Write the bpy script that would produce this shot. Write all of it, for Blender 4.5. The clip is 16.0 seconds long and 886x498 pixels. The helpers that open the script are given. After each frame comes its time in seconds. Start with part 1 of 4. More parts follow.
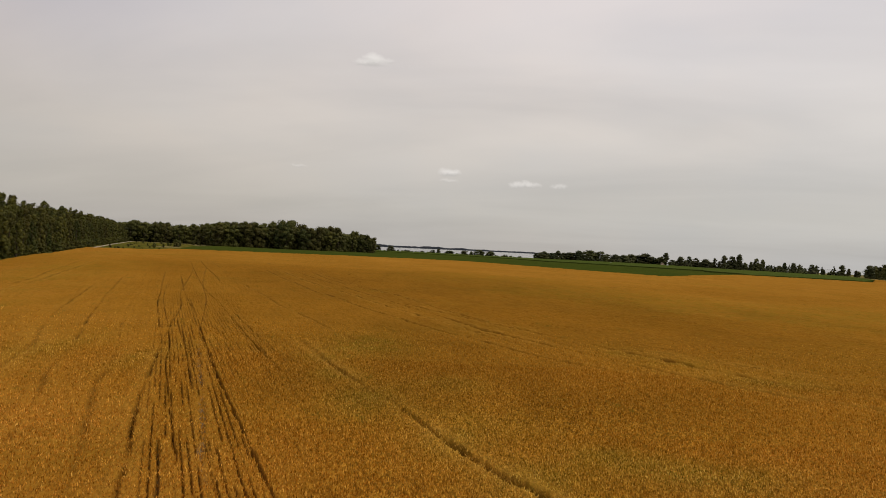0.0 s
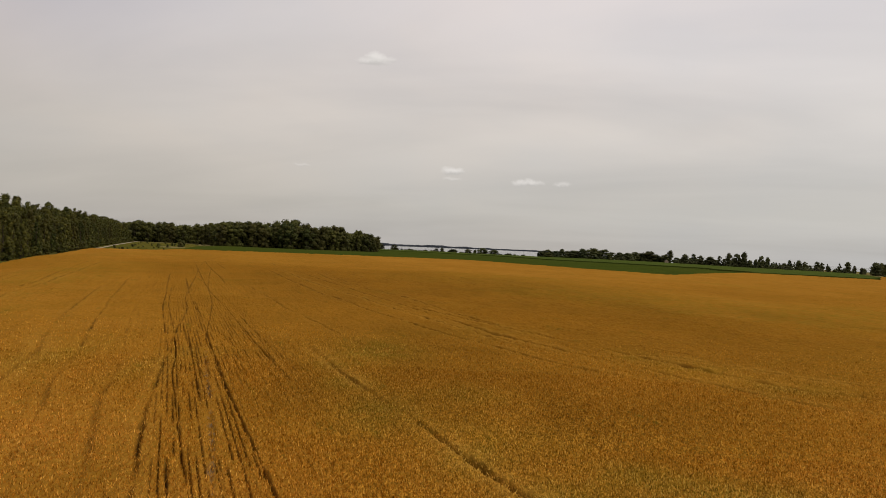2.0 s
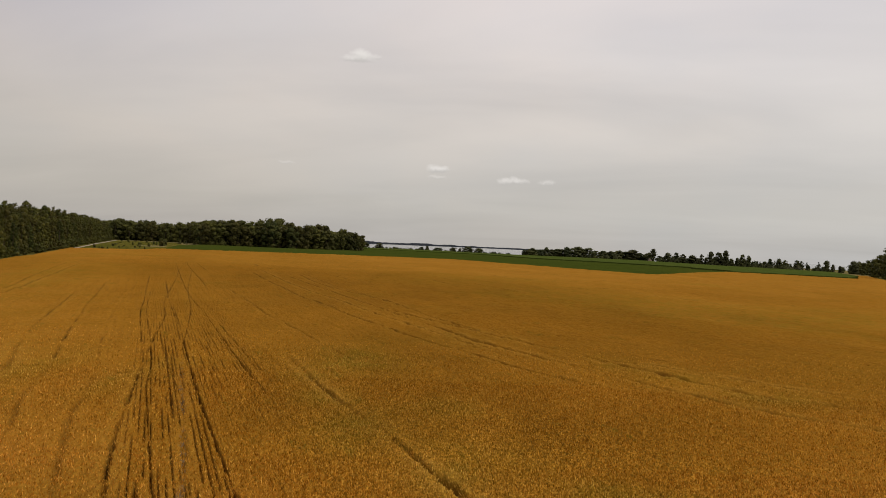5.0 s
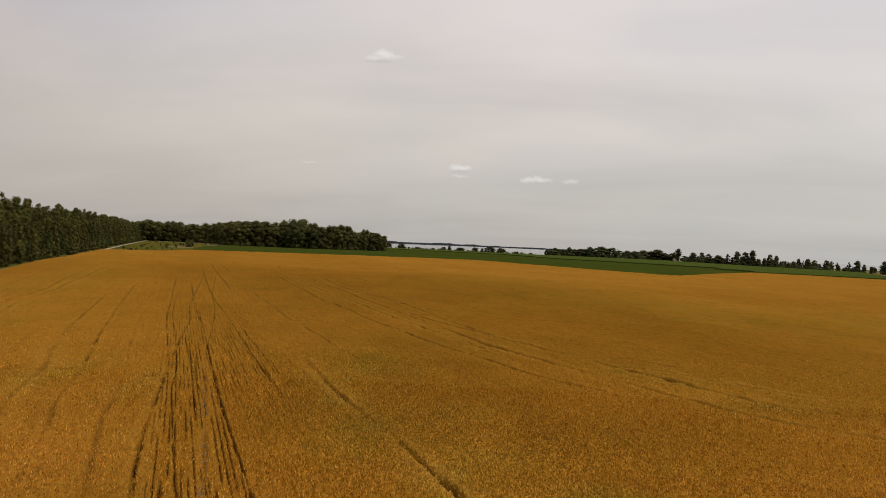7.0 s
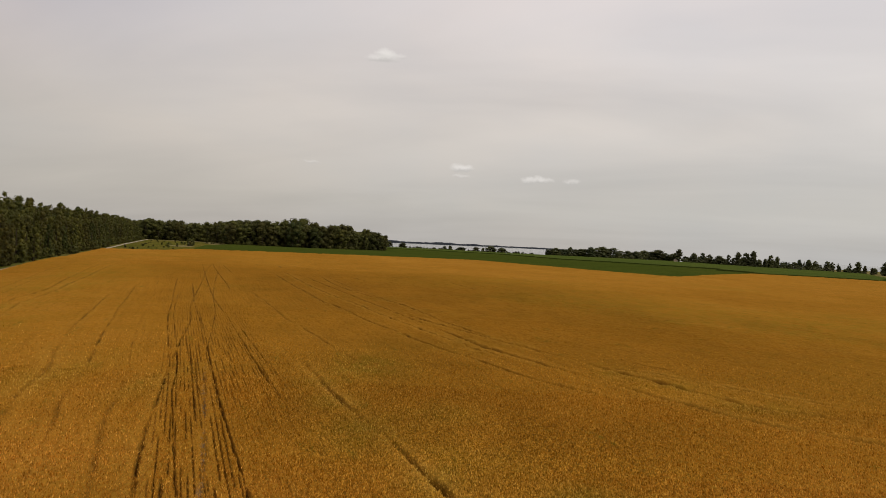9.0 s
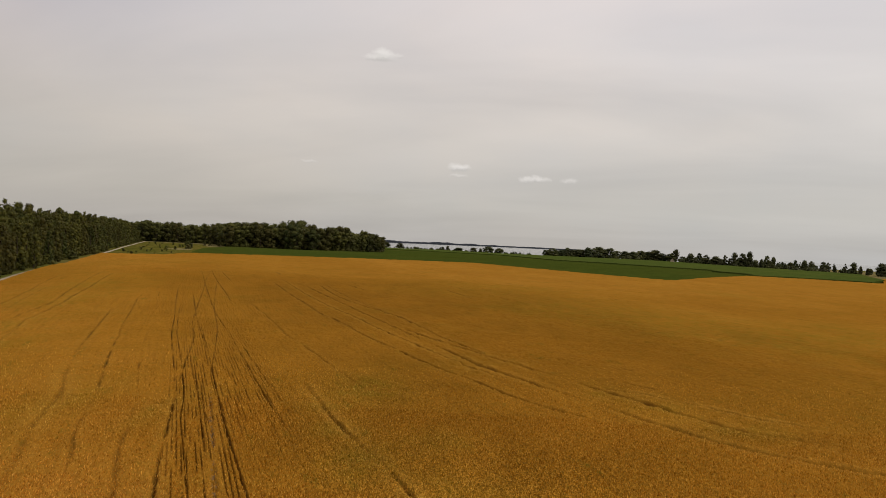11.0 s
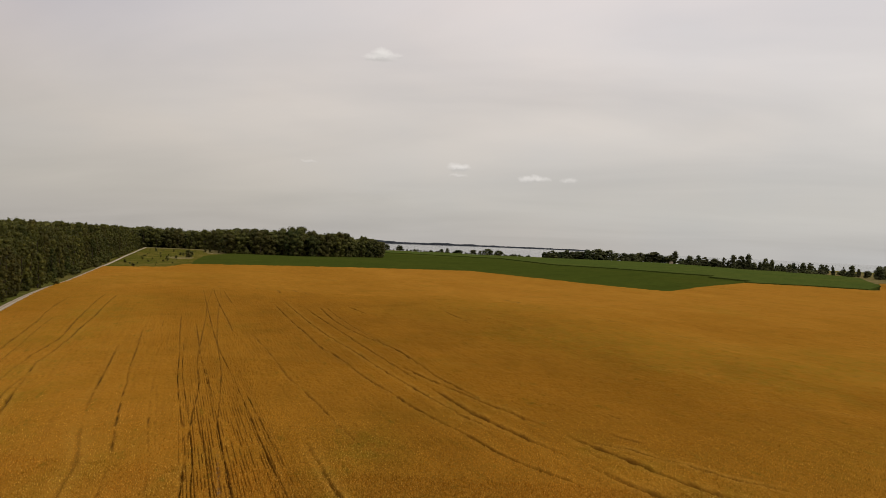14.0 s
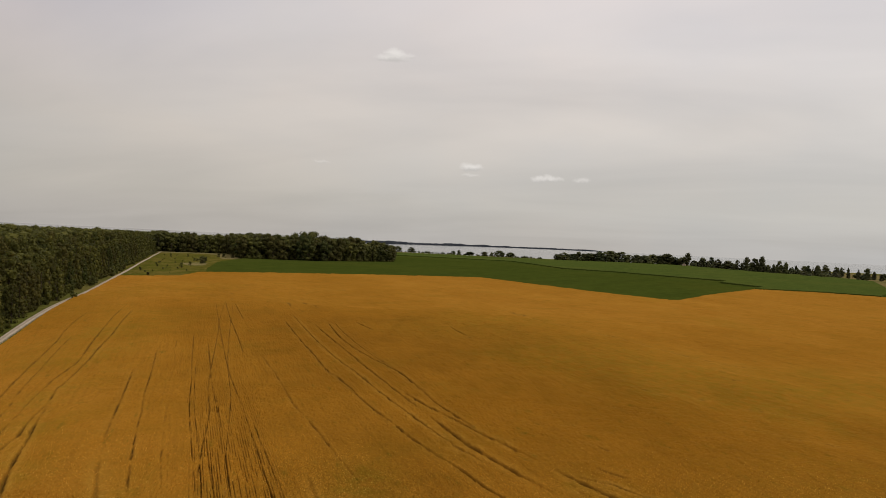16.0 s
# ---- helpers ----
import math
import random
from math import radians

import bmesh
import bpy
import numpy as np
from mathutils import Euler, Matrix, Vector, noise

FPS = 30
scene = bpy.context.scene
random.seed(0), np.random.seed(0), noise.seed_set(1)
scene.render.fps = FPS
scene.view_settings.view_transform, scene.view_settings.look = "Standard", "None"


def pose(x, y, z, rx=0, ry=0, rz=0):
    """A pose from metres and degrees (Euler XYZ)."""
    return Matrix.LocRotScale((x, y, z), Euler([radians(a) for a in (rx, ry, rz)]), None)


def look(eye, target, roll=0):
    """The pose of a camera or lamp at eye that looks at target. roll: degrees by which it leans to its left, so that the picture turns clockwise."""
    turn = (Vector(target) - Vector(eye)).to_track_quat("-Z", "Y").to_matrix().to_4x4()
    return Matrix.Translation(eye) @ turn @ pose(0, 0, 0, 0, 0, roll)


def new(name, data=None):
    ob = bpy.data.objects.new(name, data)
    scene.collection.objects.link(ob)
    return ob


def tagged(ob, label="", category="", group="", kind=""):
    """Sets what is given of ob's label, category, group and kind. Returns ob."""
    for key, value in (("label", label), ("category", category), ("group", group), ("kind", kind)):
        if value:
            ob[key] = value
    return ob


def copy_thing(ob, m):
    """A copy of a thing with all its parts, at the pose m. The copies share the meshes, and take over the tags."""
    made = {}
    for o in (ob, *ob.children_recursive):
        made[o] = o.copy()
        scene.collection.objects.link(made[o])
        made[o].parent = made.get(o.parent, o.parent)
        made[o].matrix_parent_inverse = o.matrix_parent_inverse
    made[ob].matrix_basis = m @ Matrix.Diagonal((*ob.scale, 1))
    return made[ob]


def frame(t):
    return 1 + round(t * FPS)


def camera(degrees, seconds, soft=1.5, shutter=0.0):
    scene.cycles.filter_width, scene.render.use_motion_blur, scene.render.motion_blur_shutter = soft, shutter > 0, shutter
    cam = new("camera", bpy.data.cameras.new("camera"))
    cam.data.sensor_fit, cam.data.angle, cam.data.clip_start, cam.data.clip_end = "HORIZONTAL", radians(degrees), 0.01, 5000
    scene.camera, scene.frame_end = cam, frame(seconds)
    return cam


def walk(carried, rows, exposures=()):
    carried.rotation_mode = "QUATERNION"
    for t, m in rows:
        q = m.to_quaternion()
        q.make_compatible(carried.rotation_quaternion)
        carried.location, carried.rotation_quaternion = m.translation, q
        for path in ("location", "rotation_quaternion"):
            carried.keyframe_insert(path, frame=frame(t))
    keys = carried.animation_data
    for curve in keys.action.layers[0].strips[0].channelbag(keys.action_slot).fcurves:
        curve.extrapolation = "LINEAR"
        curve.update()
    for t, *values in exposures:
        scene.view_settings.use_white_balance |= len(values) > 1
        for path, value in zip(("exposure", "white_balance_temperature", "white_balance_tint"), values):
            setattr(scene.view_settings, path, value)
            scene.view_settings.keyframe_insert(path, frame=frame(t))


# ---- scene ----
cam = camera(71.46, 16.0, soft=0.9)
PATH = [
    (0.0, pose(0.000, 0.000, 5.000, 89.854, -3.044, 0.006)),
    (0.5, pose(-0.180, 0.248, 5.028, 89.766, -2.950, 0.816)),
    (1.0, pose(-0.285, 0.445, 5.070, 89.706, -2.880, 1.270)),
    (1.5, pose(-0.352, 0.554, 5.126, 89.723, -2.808, 0.606)),
    (2.0, pose(-0.381, 0.658, 5.212, 89.699, -2.805, 0.313)),
    (2.5, pose(-0.391, 0.782, 5.300, 89.637, -2.771, 0.562)),
    (3.0, pose(-0.397, 0.886, 5.391, 89.609, -2.790, 0.285)),
    (3.5, pose(-0.380, 0.951, 5.453, 89.585, -2.802, 0.666)),
    (4.0, pose(-0.307, 0.951, 5.523, 89.531, -2.816, 0.575)),
    (4.2, pose(-0.278, 0.951, 5.551, 89.552, -2.817, -0.142)),
    (6.3, pose(0.203, -0.091, 6.076, 89.583, -2.858, -1.350)),
    (6.5, pose(0.253, -0.147, 6.108, 89.549, -2.858, -0.989)),
    (7.0, pose(0.378, -0.286, 6.189, 89.445, -2.798, 1.037)),
    (7.5, pose(0.513, -0.417, 6.262, 89.457, -2.834, 0.540)),
    (8.0, pose(0.588, -0.566, 6.315, 89.454, -2.906, 0.441)),
    (8.5, pose(0.626, -0.722, 6.368, 89.473, -2.951, 0.372)),
    (9.0, pose(0.647, -0.863, 6.437, 89.384, -3.004, 1.142)),
    (9.2, pose(0.655, -0.919, 6.465, 89.394, -3.004, 1.289)),
    (11.3, pose(0.664, -2.169, 8.176, 89.345, -2.932, 0.692)),
    (11.5, pose(0.645, -2.241, 8.425, 89.343, -2.932, 0.445)),
    (12.0, pose(0.598, -2.421, 9.047, 89.295, -2.907, 0.684)),
    (12.5, pose(0.568, -2.643, 9.654, 89.299, -3.037, 1.055)),
    (13.0, pose(0.615, -2.961, 10.193, 89.373, -2.993, 0.203)),
    (13.5, pose(0.692, -3.327, 10.747, 89.458, -2.863, -0.650)),
    (14.0, pose(0.835, -3.710, 11.377, 89.340, -2.840, 0.893)),
    (14.5, pose(1.011, -4.132, 12.058, 89.337, -2.804, 1.378)),
    (15.0, pose(1.255, -4.616, 12.753, 89.337, -2.804, 1.258)),
    (15.5, pose(1.529, -5.174, 13.455, 89.379, -2.748, 0.528)),
    (16.0, pose(1.853, -5.736, 14.165, 89.283, -2.815, 2.046)),
]
walk(cam, PATH)

# ---------------------------------------------------------------- sky and sun
SUN_ELEV, SUN_AZ = radians(54), radians(105)     # azimuth clockwise from +y


class Nodes:
    """A short hand for node trees."""

    def __init__(self, tree):
        self.t = tree
        tree.nodes.clear()

    def add(self, kind, **props):
        n = self.t.nodes.new(kind)
        for k, v in props.items():
            if k == "operation":
                n.operation = v
            elif k == "data_type":
                n.data_type = v
            elif k == "blend_type":
                n.blend_type = v
            elif k == "sky_type":
                n.sky_type = v
        return n

    def link(self, a, b):
        self.t.links.new(a, b)

    def put(self, socket, value):
        if isinstance(value, bpy.types.NodeSocket):
            self.link(value, socket)
        else:
            socket.default_value = value

    def math(self, op, a, b=0.0, c=None, clamp=False):
        n = self.add("ShaderNodeMath", operation=op)
        n.use_clamp = clamp
        self.put(n.inputs[0], a)
        self.put(n.inputs[1], b)
        if c is not None:
            self.put(n.inputs[2], c)
        return n.outputs[0]

    def vmath(self, op, a, b=(0, 0, 0)):
        n = self.add("ShaderNodeVectorMath", operation=op)
        self.put(n.inputs[0], a)
        self.put(n.inputs[1], b)
        return n.outputs["Value"] if op in ("LENGTH", "DOT_PRODUCT") else n.outputs["Vector"]

    def mix(self, fac, a, b, blend="MIX"):
        n = self.add("ShaderNodeMix", data_type="RGBA", blend_type=blend)
        self.put(n.inputs[0], fac)
        self.put(n.inputs[6], a if not isinstance(a, tuple) else (*a, 1))
        self.put(n.inputs[7], b if not isinstance(b, tuple) else (*b, 1))
        return n.outputs[2]

    def noise(self, vec, scale, detail=4.0, rough=0.55, distort=0.0):
        n = self.add("ShaderNodeTexNoise")
        self.put(n.inputs["Vector"], vec)
        n.inputs["Scale"].default_value = scale
        n.inputs["Detail"].default_value = detail
        n.inputs["Roughness"].default_value = rough
        n.inputs["Distortion"].default_value = distort
        return n.outputs["Fac"]

    def ramp(self, fac, *stops):
        n = self.add("ShaderNodeValToRGB")
        self.put(n.inputs[0], fac)
        e = n.color_ramp.elements
        while len(e) < len(stops):
            e.new(0.5)
        for el, (p, c) in zip(e, stops):
            el.position = p
            el.color = (*c, 1) if isinstance(c, tuple) else (c, c, c, 1)
        return n.outputs[0]

    def map(self, vec, scale, loc=(0, 0, 0), rot=(0, 0, 0)):
        if rot != (0, 0, 0):       # turn first, then stretch
            vec = self.turn(vec, rot)
        n = self.add("ShaderNodeMapping")
        self.put(n.inputs["Vector"], vec)
        n.inputs["Scale"].default_value = scale
        n.inputs["Location"].default_value = loc
        return n.outputs[0]

    def turn(self, vec, rot):
        n = self.add("ShaderNodeMapping")
        self.put(n.inputs["Vector"], vec)
        n.inputs["Rotation"].default_value = rot
        return n.outputs[0]

    def coord(self, which="Object"):
        return self.add("ShaderNodeTexCoord").outputs[which]

    def bump(self, height, strength, distance):
        n = self.add("ShaderNodeBump")
        self.link(height, n.inputs["Height"])
        n.inputs["Strength"].default_value = strength
        n.inputs["Distance"].default_value = distance
        return n.outputs[0]


def build_sky():
    world = bpy.data.worlds.new("hazy_sky")
    scene.world = world
    world.use_nodes = True
    n = Nodes(world.node_tree)
    way = n.vmath("NORMALIZE", n.coord("Generated"))
    sep = n.add("ShaderNodeSeparateXYZ")
    n.link(way, sep.inputs[0])
    # the haze at the horizon goes on below it
    up = n.math("MAXIMUM", sep.outputs[2], 0.004)
    com = n.add("ShaderNodeCombineXYZ")
    n.link(sep.outputs[0], com.inputs[0])
    n.link(sep.outputs[1], com.inputs[1])
    n.link(up, com.inputs[2])
    flat = com.outputs[0]
    sky = n.add("ShaderNodeTexSky", sky_type="NISHITA")
    sky.sun_disc = False
    sky.sun_elevation, sky.sun_rotation = SUN_ELEV, SUN_AZ
    sky.dust_density = 4.0
    n.link(flat, sky.inputs[0])
    blue = n.vmath("SCALE", sky.outputs[0])
    blue.node.inputs["Scale"].default_value = 0.07
    # thin high cloud
    veil = n.ramp(up, (0.0, (0.497, 0.470, 0.442)), (0.06, (0.572, 0.537, 0.490)), (0.20, (0.71, 0.65, 0.60)), (0.42, (0.74, 0.68, 0.68)))
    lift = n.math("ADD", up, 0.12)
    proj = n.add("ShaderNodeCombineXYZ")
    n.link(n.math("DIVIDE", sep.outputs[0], lift), proj.inputs[0])
    n.link(n.math("DIVIDE", sep.outputs[1], lift), proj.inputs[1])
    streak = n.noise(n.map(proj.outputs[0], (0.55, 1.0, 1.0), (3.1, 0.4, 0), (0, 0, 0.35)), 0.75, 5.0, 0.5, 0.4)
    wisps = n.mix(n.ramp(up, (0.04, 0.12), (0.24, 1.0)), (1.0, 1.0, 1.0), n.ramp(streak, (0.28, 0.92), (0.72, 1.07)))
    veil = n.mix(1.0, veil, wisps, "MULTIPLY")
    grey = n.noise(n.map(way, (1.0, 1.0, 2.2), (0.3, 0.1, 0.7)), 1.6, 4.0, 0.5)
    veil = n.mix(1.0, veil, n.ramp(grey, (0.36, (0.925, 0.955, 0.985)), (0.62, (1.02, 1.01, 0.995))), "MULTIPLY")
    corner = n.math("MULTIPLY", n.ramp(n.math("MULTIPLY", sep.outputs[0], -1.0), (0.30, 0.0), (0.60, 1.0)), n.ramp(up, (0.16, 0.0), (0.42, 1.0)))
    veil = n.mix(corner, veil, n.mix(1.0, veil, (0.905, 0.905, 1.025), "MULTIPLY"))
    glow = n.math("MULTIPLY_ADD", sep.outputs[0], 0.19, 0.985)
    bright = n.vmath("SCALE", veil)
    n.link(glow, bright.node.inputs["Scale"])
    veil = bright
    cover = n.ramp(streak, (0.25, 0.86), (0.6, 0.97))
    base = n.mix(cover, blue, veil)
    # small fair-weather clouds
    wob = n.add("ShaderNodeTexNoise")
    n.link(way, wob.inputs["Vector"])
    wob.inputs["Scale"].default_value = 85.0
    wob.inputs["Detail"].default_value = 5.0
    wob.inputs["Roughness"].default_value = 0.65
    sway = n.vmath("SUBTRACT", wob.outputs["Color"], (0.5, 0.5, 0.5))
    moved = n.vmath("ADD", way, n.vmath("MULTIPLY", sway, (0.020, 0.02, 0.010)))
    # lobes of each: its middle's direction, then how far to the right and up, half width, half height, thickness
    puffs = []
    for x, y, z, lobes in ((-0.1243, 0.9512, 0.2823, ((0.001, 0.002, 0.017, 0.011, 0.9), (-0.014, -0.004, 0.017, 0.006, 0.55), (0.017, 0.001, 0.021, 0.0055, 0.45), (0.006, -0.003, 0.022, 0.007, 0.5))),
                           (0.0030, 0.9925, 0.1205, ((-0.002, 0.0, 0.018, 0.0085, 0.75), (0.009, 0.0, 0.014, 0.0065, 0.5), (0.001, -0.013, 0.016, 0.0045, 0.35))),
                           (0.1250, 0.9855, 0.1060, ((-0.013, -0.001, 0.014, 0.0080, 0.65), (0.001, 0.001, 0.015, 0.0080, 0.6), (0.014, 0.000, 0.015, 0.0065, 0.5))),
                           (0.1800, 0.9775, 0.1056, ((0.0, 0.0, 0.016, 0.0060, 0.45),)), (-0.2317, 0.9658, 0.1163, ((0.0, 0.0, 0.016, 0.0030, 0.3),))):
        puffs += [(x + right, y, z + up_by, w, h, amount) for right, up_by, w, h, amount in lobes]
    for x, y, z, w, h, amount in puffs:
        off = n.vmath("MULTIPLY", n.vmath("SUBTRACT", moved, (x, y, z)), (1 / w, 1 / w, 1 / h))
        near = n.math("SUBTRACT", 1.0, n.vmath("LENGTH", off), clamp=True)
        near = n.math("MULTIPLY", n.math("SMOOTH_MIN", n.math("MULTIPLY", near, 1.7), 1.0, 0.3), amount, clamp=True)
        lit = n.add("ShaderNodeSeparateXYZ")
        n.link(off, lit.inputs[0])
        shade = n.ramp(n.math("MULTIPLY_ADD", lit.outputs[2], 0.5, 0.5), (0.25, (0.52, 0.50, 0.475)), (0.60, (0.79, 0.755, 0.72)))
        base = n.mix(near, base, shade)
    bg = n.add("ShaderNodeBackground")
    n.link(base, bg.inputs[0])
    bg.inputs[1].default_value = 1.0
    out = n.add("ShaderNodeOutputWorld")
    n.link(bg.outputs[0], out.inputs[0])


build_sky()
sun = new("sun", bpy.data.lights.new("sun", "SUN"))
sun.data.energy, sun.data.angle, sun.data.color = 1.5, radians(10), (1.0, 0.93, 0.82)
sd = Vector((math.sin(SUN_AZ) * math.cos(SUN_ELEV), math.cos(SUN_AZ) * math.cos(SUN_ELEV), math.sin(SUN_ELEV)))
sun.matrix_world = look(sd * 50, (0, 0, 0))
scene.view_settings.exposure = 0.0


# ---------------------------------------------------------------- materials
def material(name):
    m = bpy.data.materials.new(name)
    m.use_nodes = True
    return m, Nodes(m.node_tree)


def finish(n, color, rough=0.8, normal=None, spec=0.3, through_light=0.0, sheen=0.0):
    b = n.add("ShaderNodeBsdfPrincipled")
    n.put(b.inputs["Base Color"], color if not isinstance(color, tuple) else (*color, 1))
    n.put(b.inputs["Roughness"], rough)
    b.inputs["Specular IOR Level"].default_value = spec
    b.inputs["Sheen Weight"].default_value = sheen
    b.inputs["Sheen Roughness"].default_value = 0.25
    b.inputs["Sheen Tint"].default_value = (1.0, 0.62, 0.17, 1)
    if normal is not None:
        n.link(normal, b.inputs["Normal"])
    out = n.add("ShaderNodeOutputMaterial")
    if through_light:
        tr = n.add("ShaderNodeBsdfTranslucent")
        n.put(tr.inputs[0], color if not isinstance(color, tuple) else (*color, 1))
        mx = n.add("ShaderNodeMixShader")
        mx.inputs[0].default_value = through_light
        n.link(b.outputs[0], mx.inputs[1])
        n.link(tr.outputs[0], mx.inputs[2])
        n.link(mx.outputs[0], out.inputs[0])
    else:
        n.link(b.outputs[0], out.inputs[0])


def attribute(n, name):
    a = n.add("ShaderNodeAttribute")
    a.attribute_name = name
    return a.outputs["Fac"]


ROW = radians(24.3)      # the drilling direction, left of +y


def tone_and_haze(n, c):
    """The crop's tone by place, with far haze and shade between stalks painted in."""
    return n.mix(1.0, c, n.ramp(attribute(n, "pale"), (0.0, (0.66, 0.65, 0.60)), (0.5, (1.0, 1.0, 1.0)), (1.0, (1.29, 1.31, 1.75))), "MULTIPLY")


def wheat_material():
    m, n = material("ripe_wheat")
    p = n.coord()
    fine = n.noise(n.map(p, (1, 1, 1)), 9.0, 5.0, 0.7)
    stalk = n.noise(n.map(p, (9.0, 1.3, 1.0), (0, 0, 0), (0, 0, -ROW)), 1.0, 4.0, 0.6)
    broad = n.noise(n.map(p, (1.0, 0.35, 1.0), (7, 2, 0), (0, 0, -ROW)), 0.05, 4.0, 0.55)
    patch = n.noise(p, 0.35, 4.0, 0.6)
    c = n.ramp(fine, (0.30, (0.185, 0.075, 0.0065)), (0.52, (0.264, 0.114, 0.0100)), (0.72, (0.355, 0.166, 0.018)))
    # pale ears, and the shaded gaps between them painted dark from noise
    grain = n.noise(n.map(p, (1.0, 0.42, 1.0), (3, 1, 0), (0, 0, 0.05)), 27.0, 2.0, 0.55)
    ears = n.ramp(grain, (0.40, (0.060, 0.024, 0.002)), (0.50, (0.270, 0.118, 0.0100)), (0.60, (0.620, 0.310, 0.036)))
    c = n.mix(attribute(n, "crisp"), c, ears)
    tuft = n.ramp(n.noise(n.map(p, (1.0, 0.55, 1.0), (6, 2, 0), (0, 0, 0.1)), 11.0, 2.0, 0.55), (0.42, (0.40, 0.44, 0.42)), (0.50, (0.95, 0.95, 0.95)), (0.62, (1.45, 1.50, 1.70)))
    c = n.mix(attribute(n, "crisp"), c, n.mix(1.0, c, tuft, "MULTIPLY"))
    c = n.mix(n.ramp(stalk, (0.35, 0.0), (0.7, 0.4)), c, (0.233, 0.100, 0.0092))
    c = n.mix(n.ramp(broad, (0.42, 0.0), (0.66, 0.5)), c, (0.315, 0.145, 0.0150))
    c = n.mix(n.ramp(patch, (0.5, 0.0), (0.72, 0.25)), c, (0.215, 0.108, 0.0105))
    drill = n.noise(n.map(p, (3.2, 0.13, 1.0), (2, 5, 0), (0, 0, -ROW)), 1.0, 3.0, 0.6)
    c = n.mix(n.ramp(drill, (0.50, 0.0), (0.68, 0.34)), c, (0.175, 0.076, 0.0075))
    blotch = n.noise(n.map(p, (1.0, 0.55, 1.0), (1, 9, 0), (0, 0, 0.9)), 0.16, 5.0, 0.65)
    c = n.mix(n.ramp(blotch, (0.52, 0.0), (0.70, 0.45)), c, (0.185, 0.096, 0.0085))
    weeds = n.ramp(n.noise(p, 0.9, 6.0, 0.75), (0.40, 0.0), (0.60, 1.0))
    c = n.mix(n.math("MULTIPLY", n.math("MULTIPLY", attribute(n, "green"), weeds), 0.55), c, (0.165, 0.112, 0.0085))
    fleck = n.noise(n.map(p, (1.5, 0.4, 1.0), (4, 4, 0), (0, 0, -ROW)), 1.0, 4.0, 0.75)
    c = n.mix(n.ramp(fleck, (0.60, 0.0), (0.70, 0.6)), c, (0.105, 0.078, 0.0065))
    c = tone_and_haze(n, c)
    straw = n.ramp(n.noise(p, 3.5, 5.0, 0.7), (0.36, 0.0), (0.60, 1.0))
    c = n.mix(n.math("MULTIPLY", n.math("MULTIPLY", attribute(n, "lodged"), straw), 0.7), c, (0.37, 0.20, 0.030))
    # trodden straw, plus the shade down in tracks and furrows painted dark
    c = n.mix(n.math("MULTIPLY", attribute(n, "trodden_shade"), 0.88), c, (0.074, 0.040, 0.010))
    c = n.mix(attribute(n, "soil"), c, (0.165, 0.105, 0.050))
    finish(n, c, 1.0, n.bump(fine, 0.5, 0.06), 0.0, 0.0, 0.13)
    return m


def ear_material():
    m, n = material("wheat_ears")
    g = n.add("ShaderNodeNewGeometry")
    c = n.ramp(g.outputs["Random Per Island"], (0.0, (0.21, 0.086, 0.007)), (0.35, (0.40, 0.174, 0.015)), (0.8, (0.62, 0.296, 0.033)), (1.0, (0.80, 0.45, 0.074)))
    c = n.mix(n.math("MULTIPLY", attribute(n, "green"), 0.9), c, n.ramp(g.outputs["Random Per Island"], (0.0, (0.10, 0.085, 0.008)), (0.5, (0.37, 0.245, 0.026)), (1.0, (0.80, 0.57, 0.11))))
    c = tone_and_haze(n, c)
    c = n.mix(n.math("MULTIPLY", attribute(n, "lodged"), 0.35), c, (0.70, 0.40, 0.075))
    finish(n, c, 0.8, None, 0.0, 0.3)
    return m


def ground_material():
    m, n = material("rough_grassland")
    p = n.coord()
    big = n.noise(p, 0.018, 5.0, 0.6)
    tuft = n.noise(p, 0.9, 6.0, 0.65)
    c = n.ramp(tuft, (0.3, (0.040, 0.046, 0.009)), (0.55, (0.095, 0.100, 0.020)), (0.78, (0.18, 0.155, 0.050)))
    c = n.mix(n.ramp(big, (0.44, 0.0), (0.62, 0.75)), c, (0.16, 0.120, 0.040))
    finish(n, c, 1.0, n.bump(tuft, 0.9, 0.2), 0.0)
    return m


def meadow_material():
    m, n = material("meadow_grass")
    p = n.coord()
    big = n.noise(n.map(p, (1.0, 0.45, 1.0), (0, 0, 0), (0, 0, 0.3)), 0.16, 6.0, 0.8)
    tuft = n.noise(p, 0.9, 6.0, 0.7)
    spot = n.noise(n.map(p, (1.0, 0.4, 1.0)), 0.35, 4.0, 0.8)
    c = n.ramp(tuft, (0.3, (0.040, 0.042, 0.006)), (0.55, (0.082, 0.082, 0.012)), (0.78, (0.155, 0.130, 0.028)))
    c = n.mix(n.ramp(big, (0.47, 0.0), (0.58, 0.65)), c, (0.150, 0.112, 0.026))
    c = n.mix(n.ramp(spot, (0.60, 0.0), (0.72, 0.7)), c, (0.24, 0.18, 0.065))
    c = n.mix(n.ramp(spot, (0.30, 0.8), (0.42, 0.0)), c, (0.035, 0.036, 0.008))
    finish(n, c, 1.0, n.bump(tuft, 0.9, 0.2), 0.0)
    return m


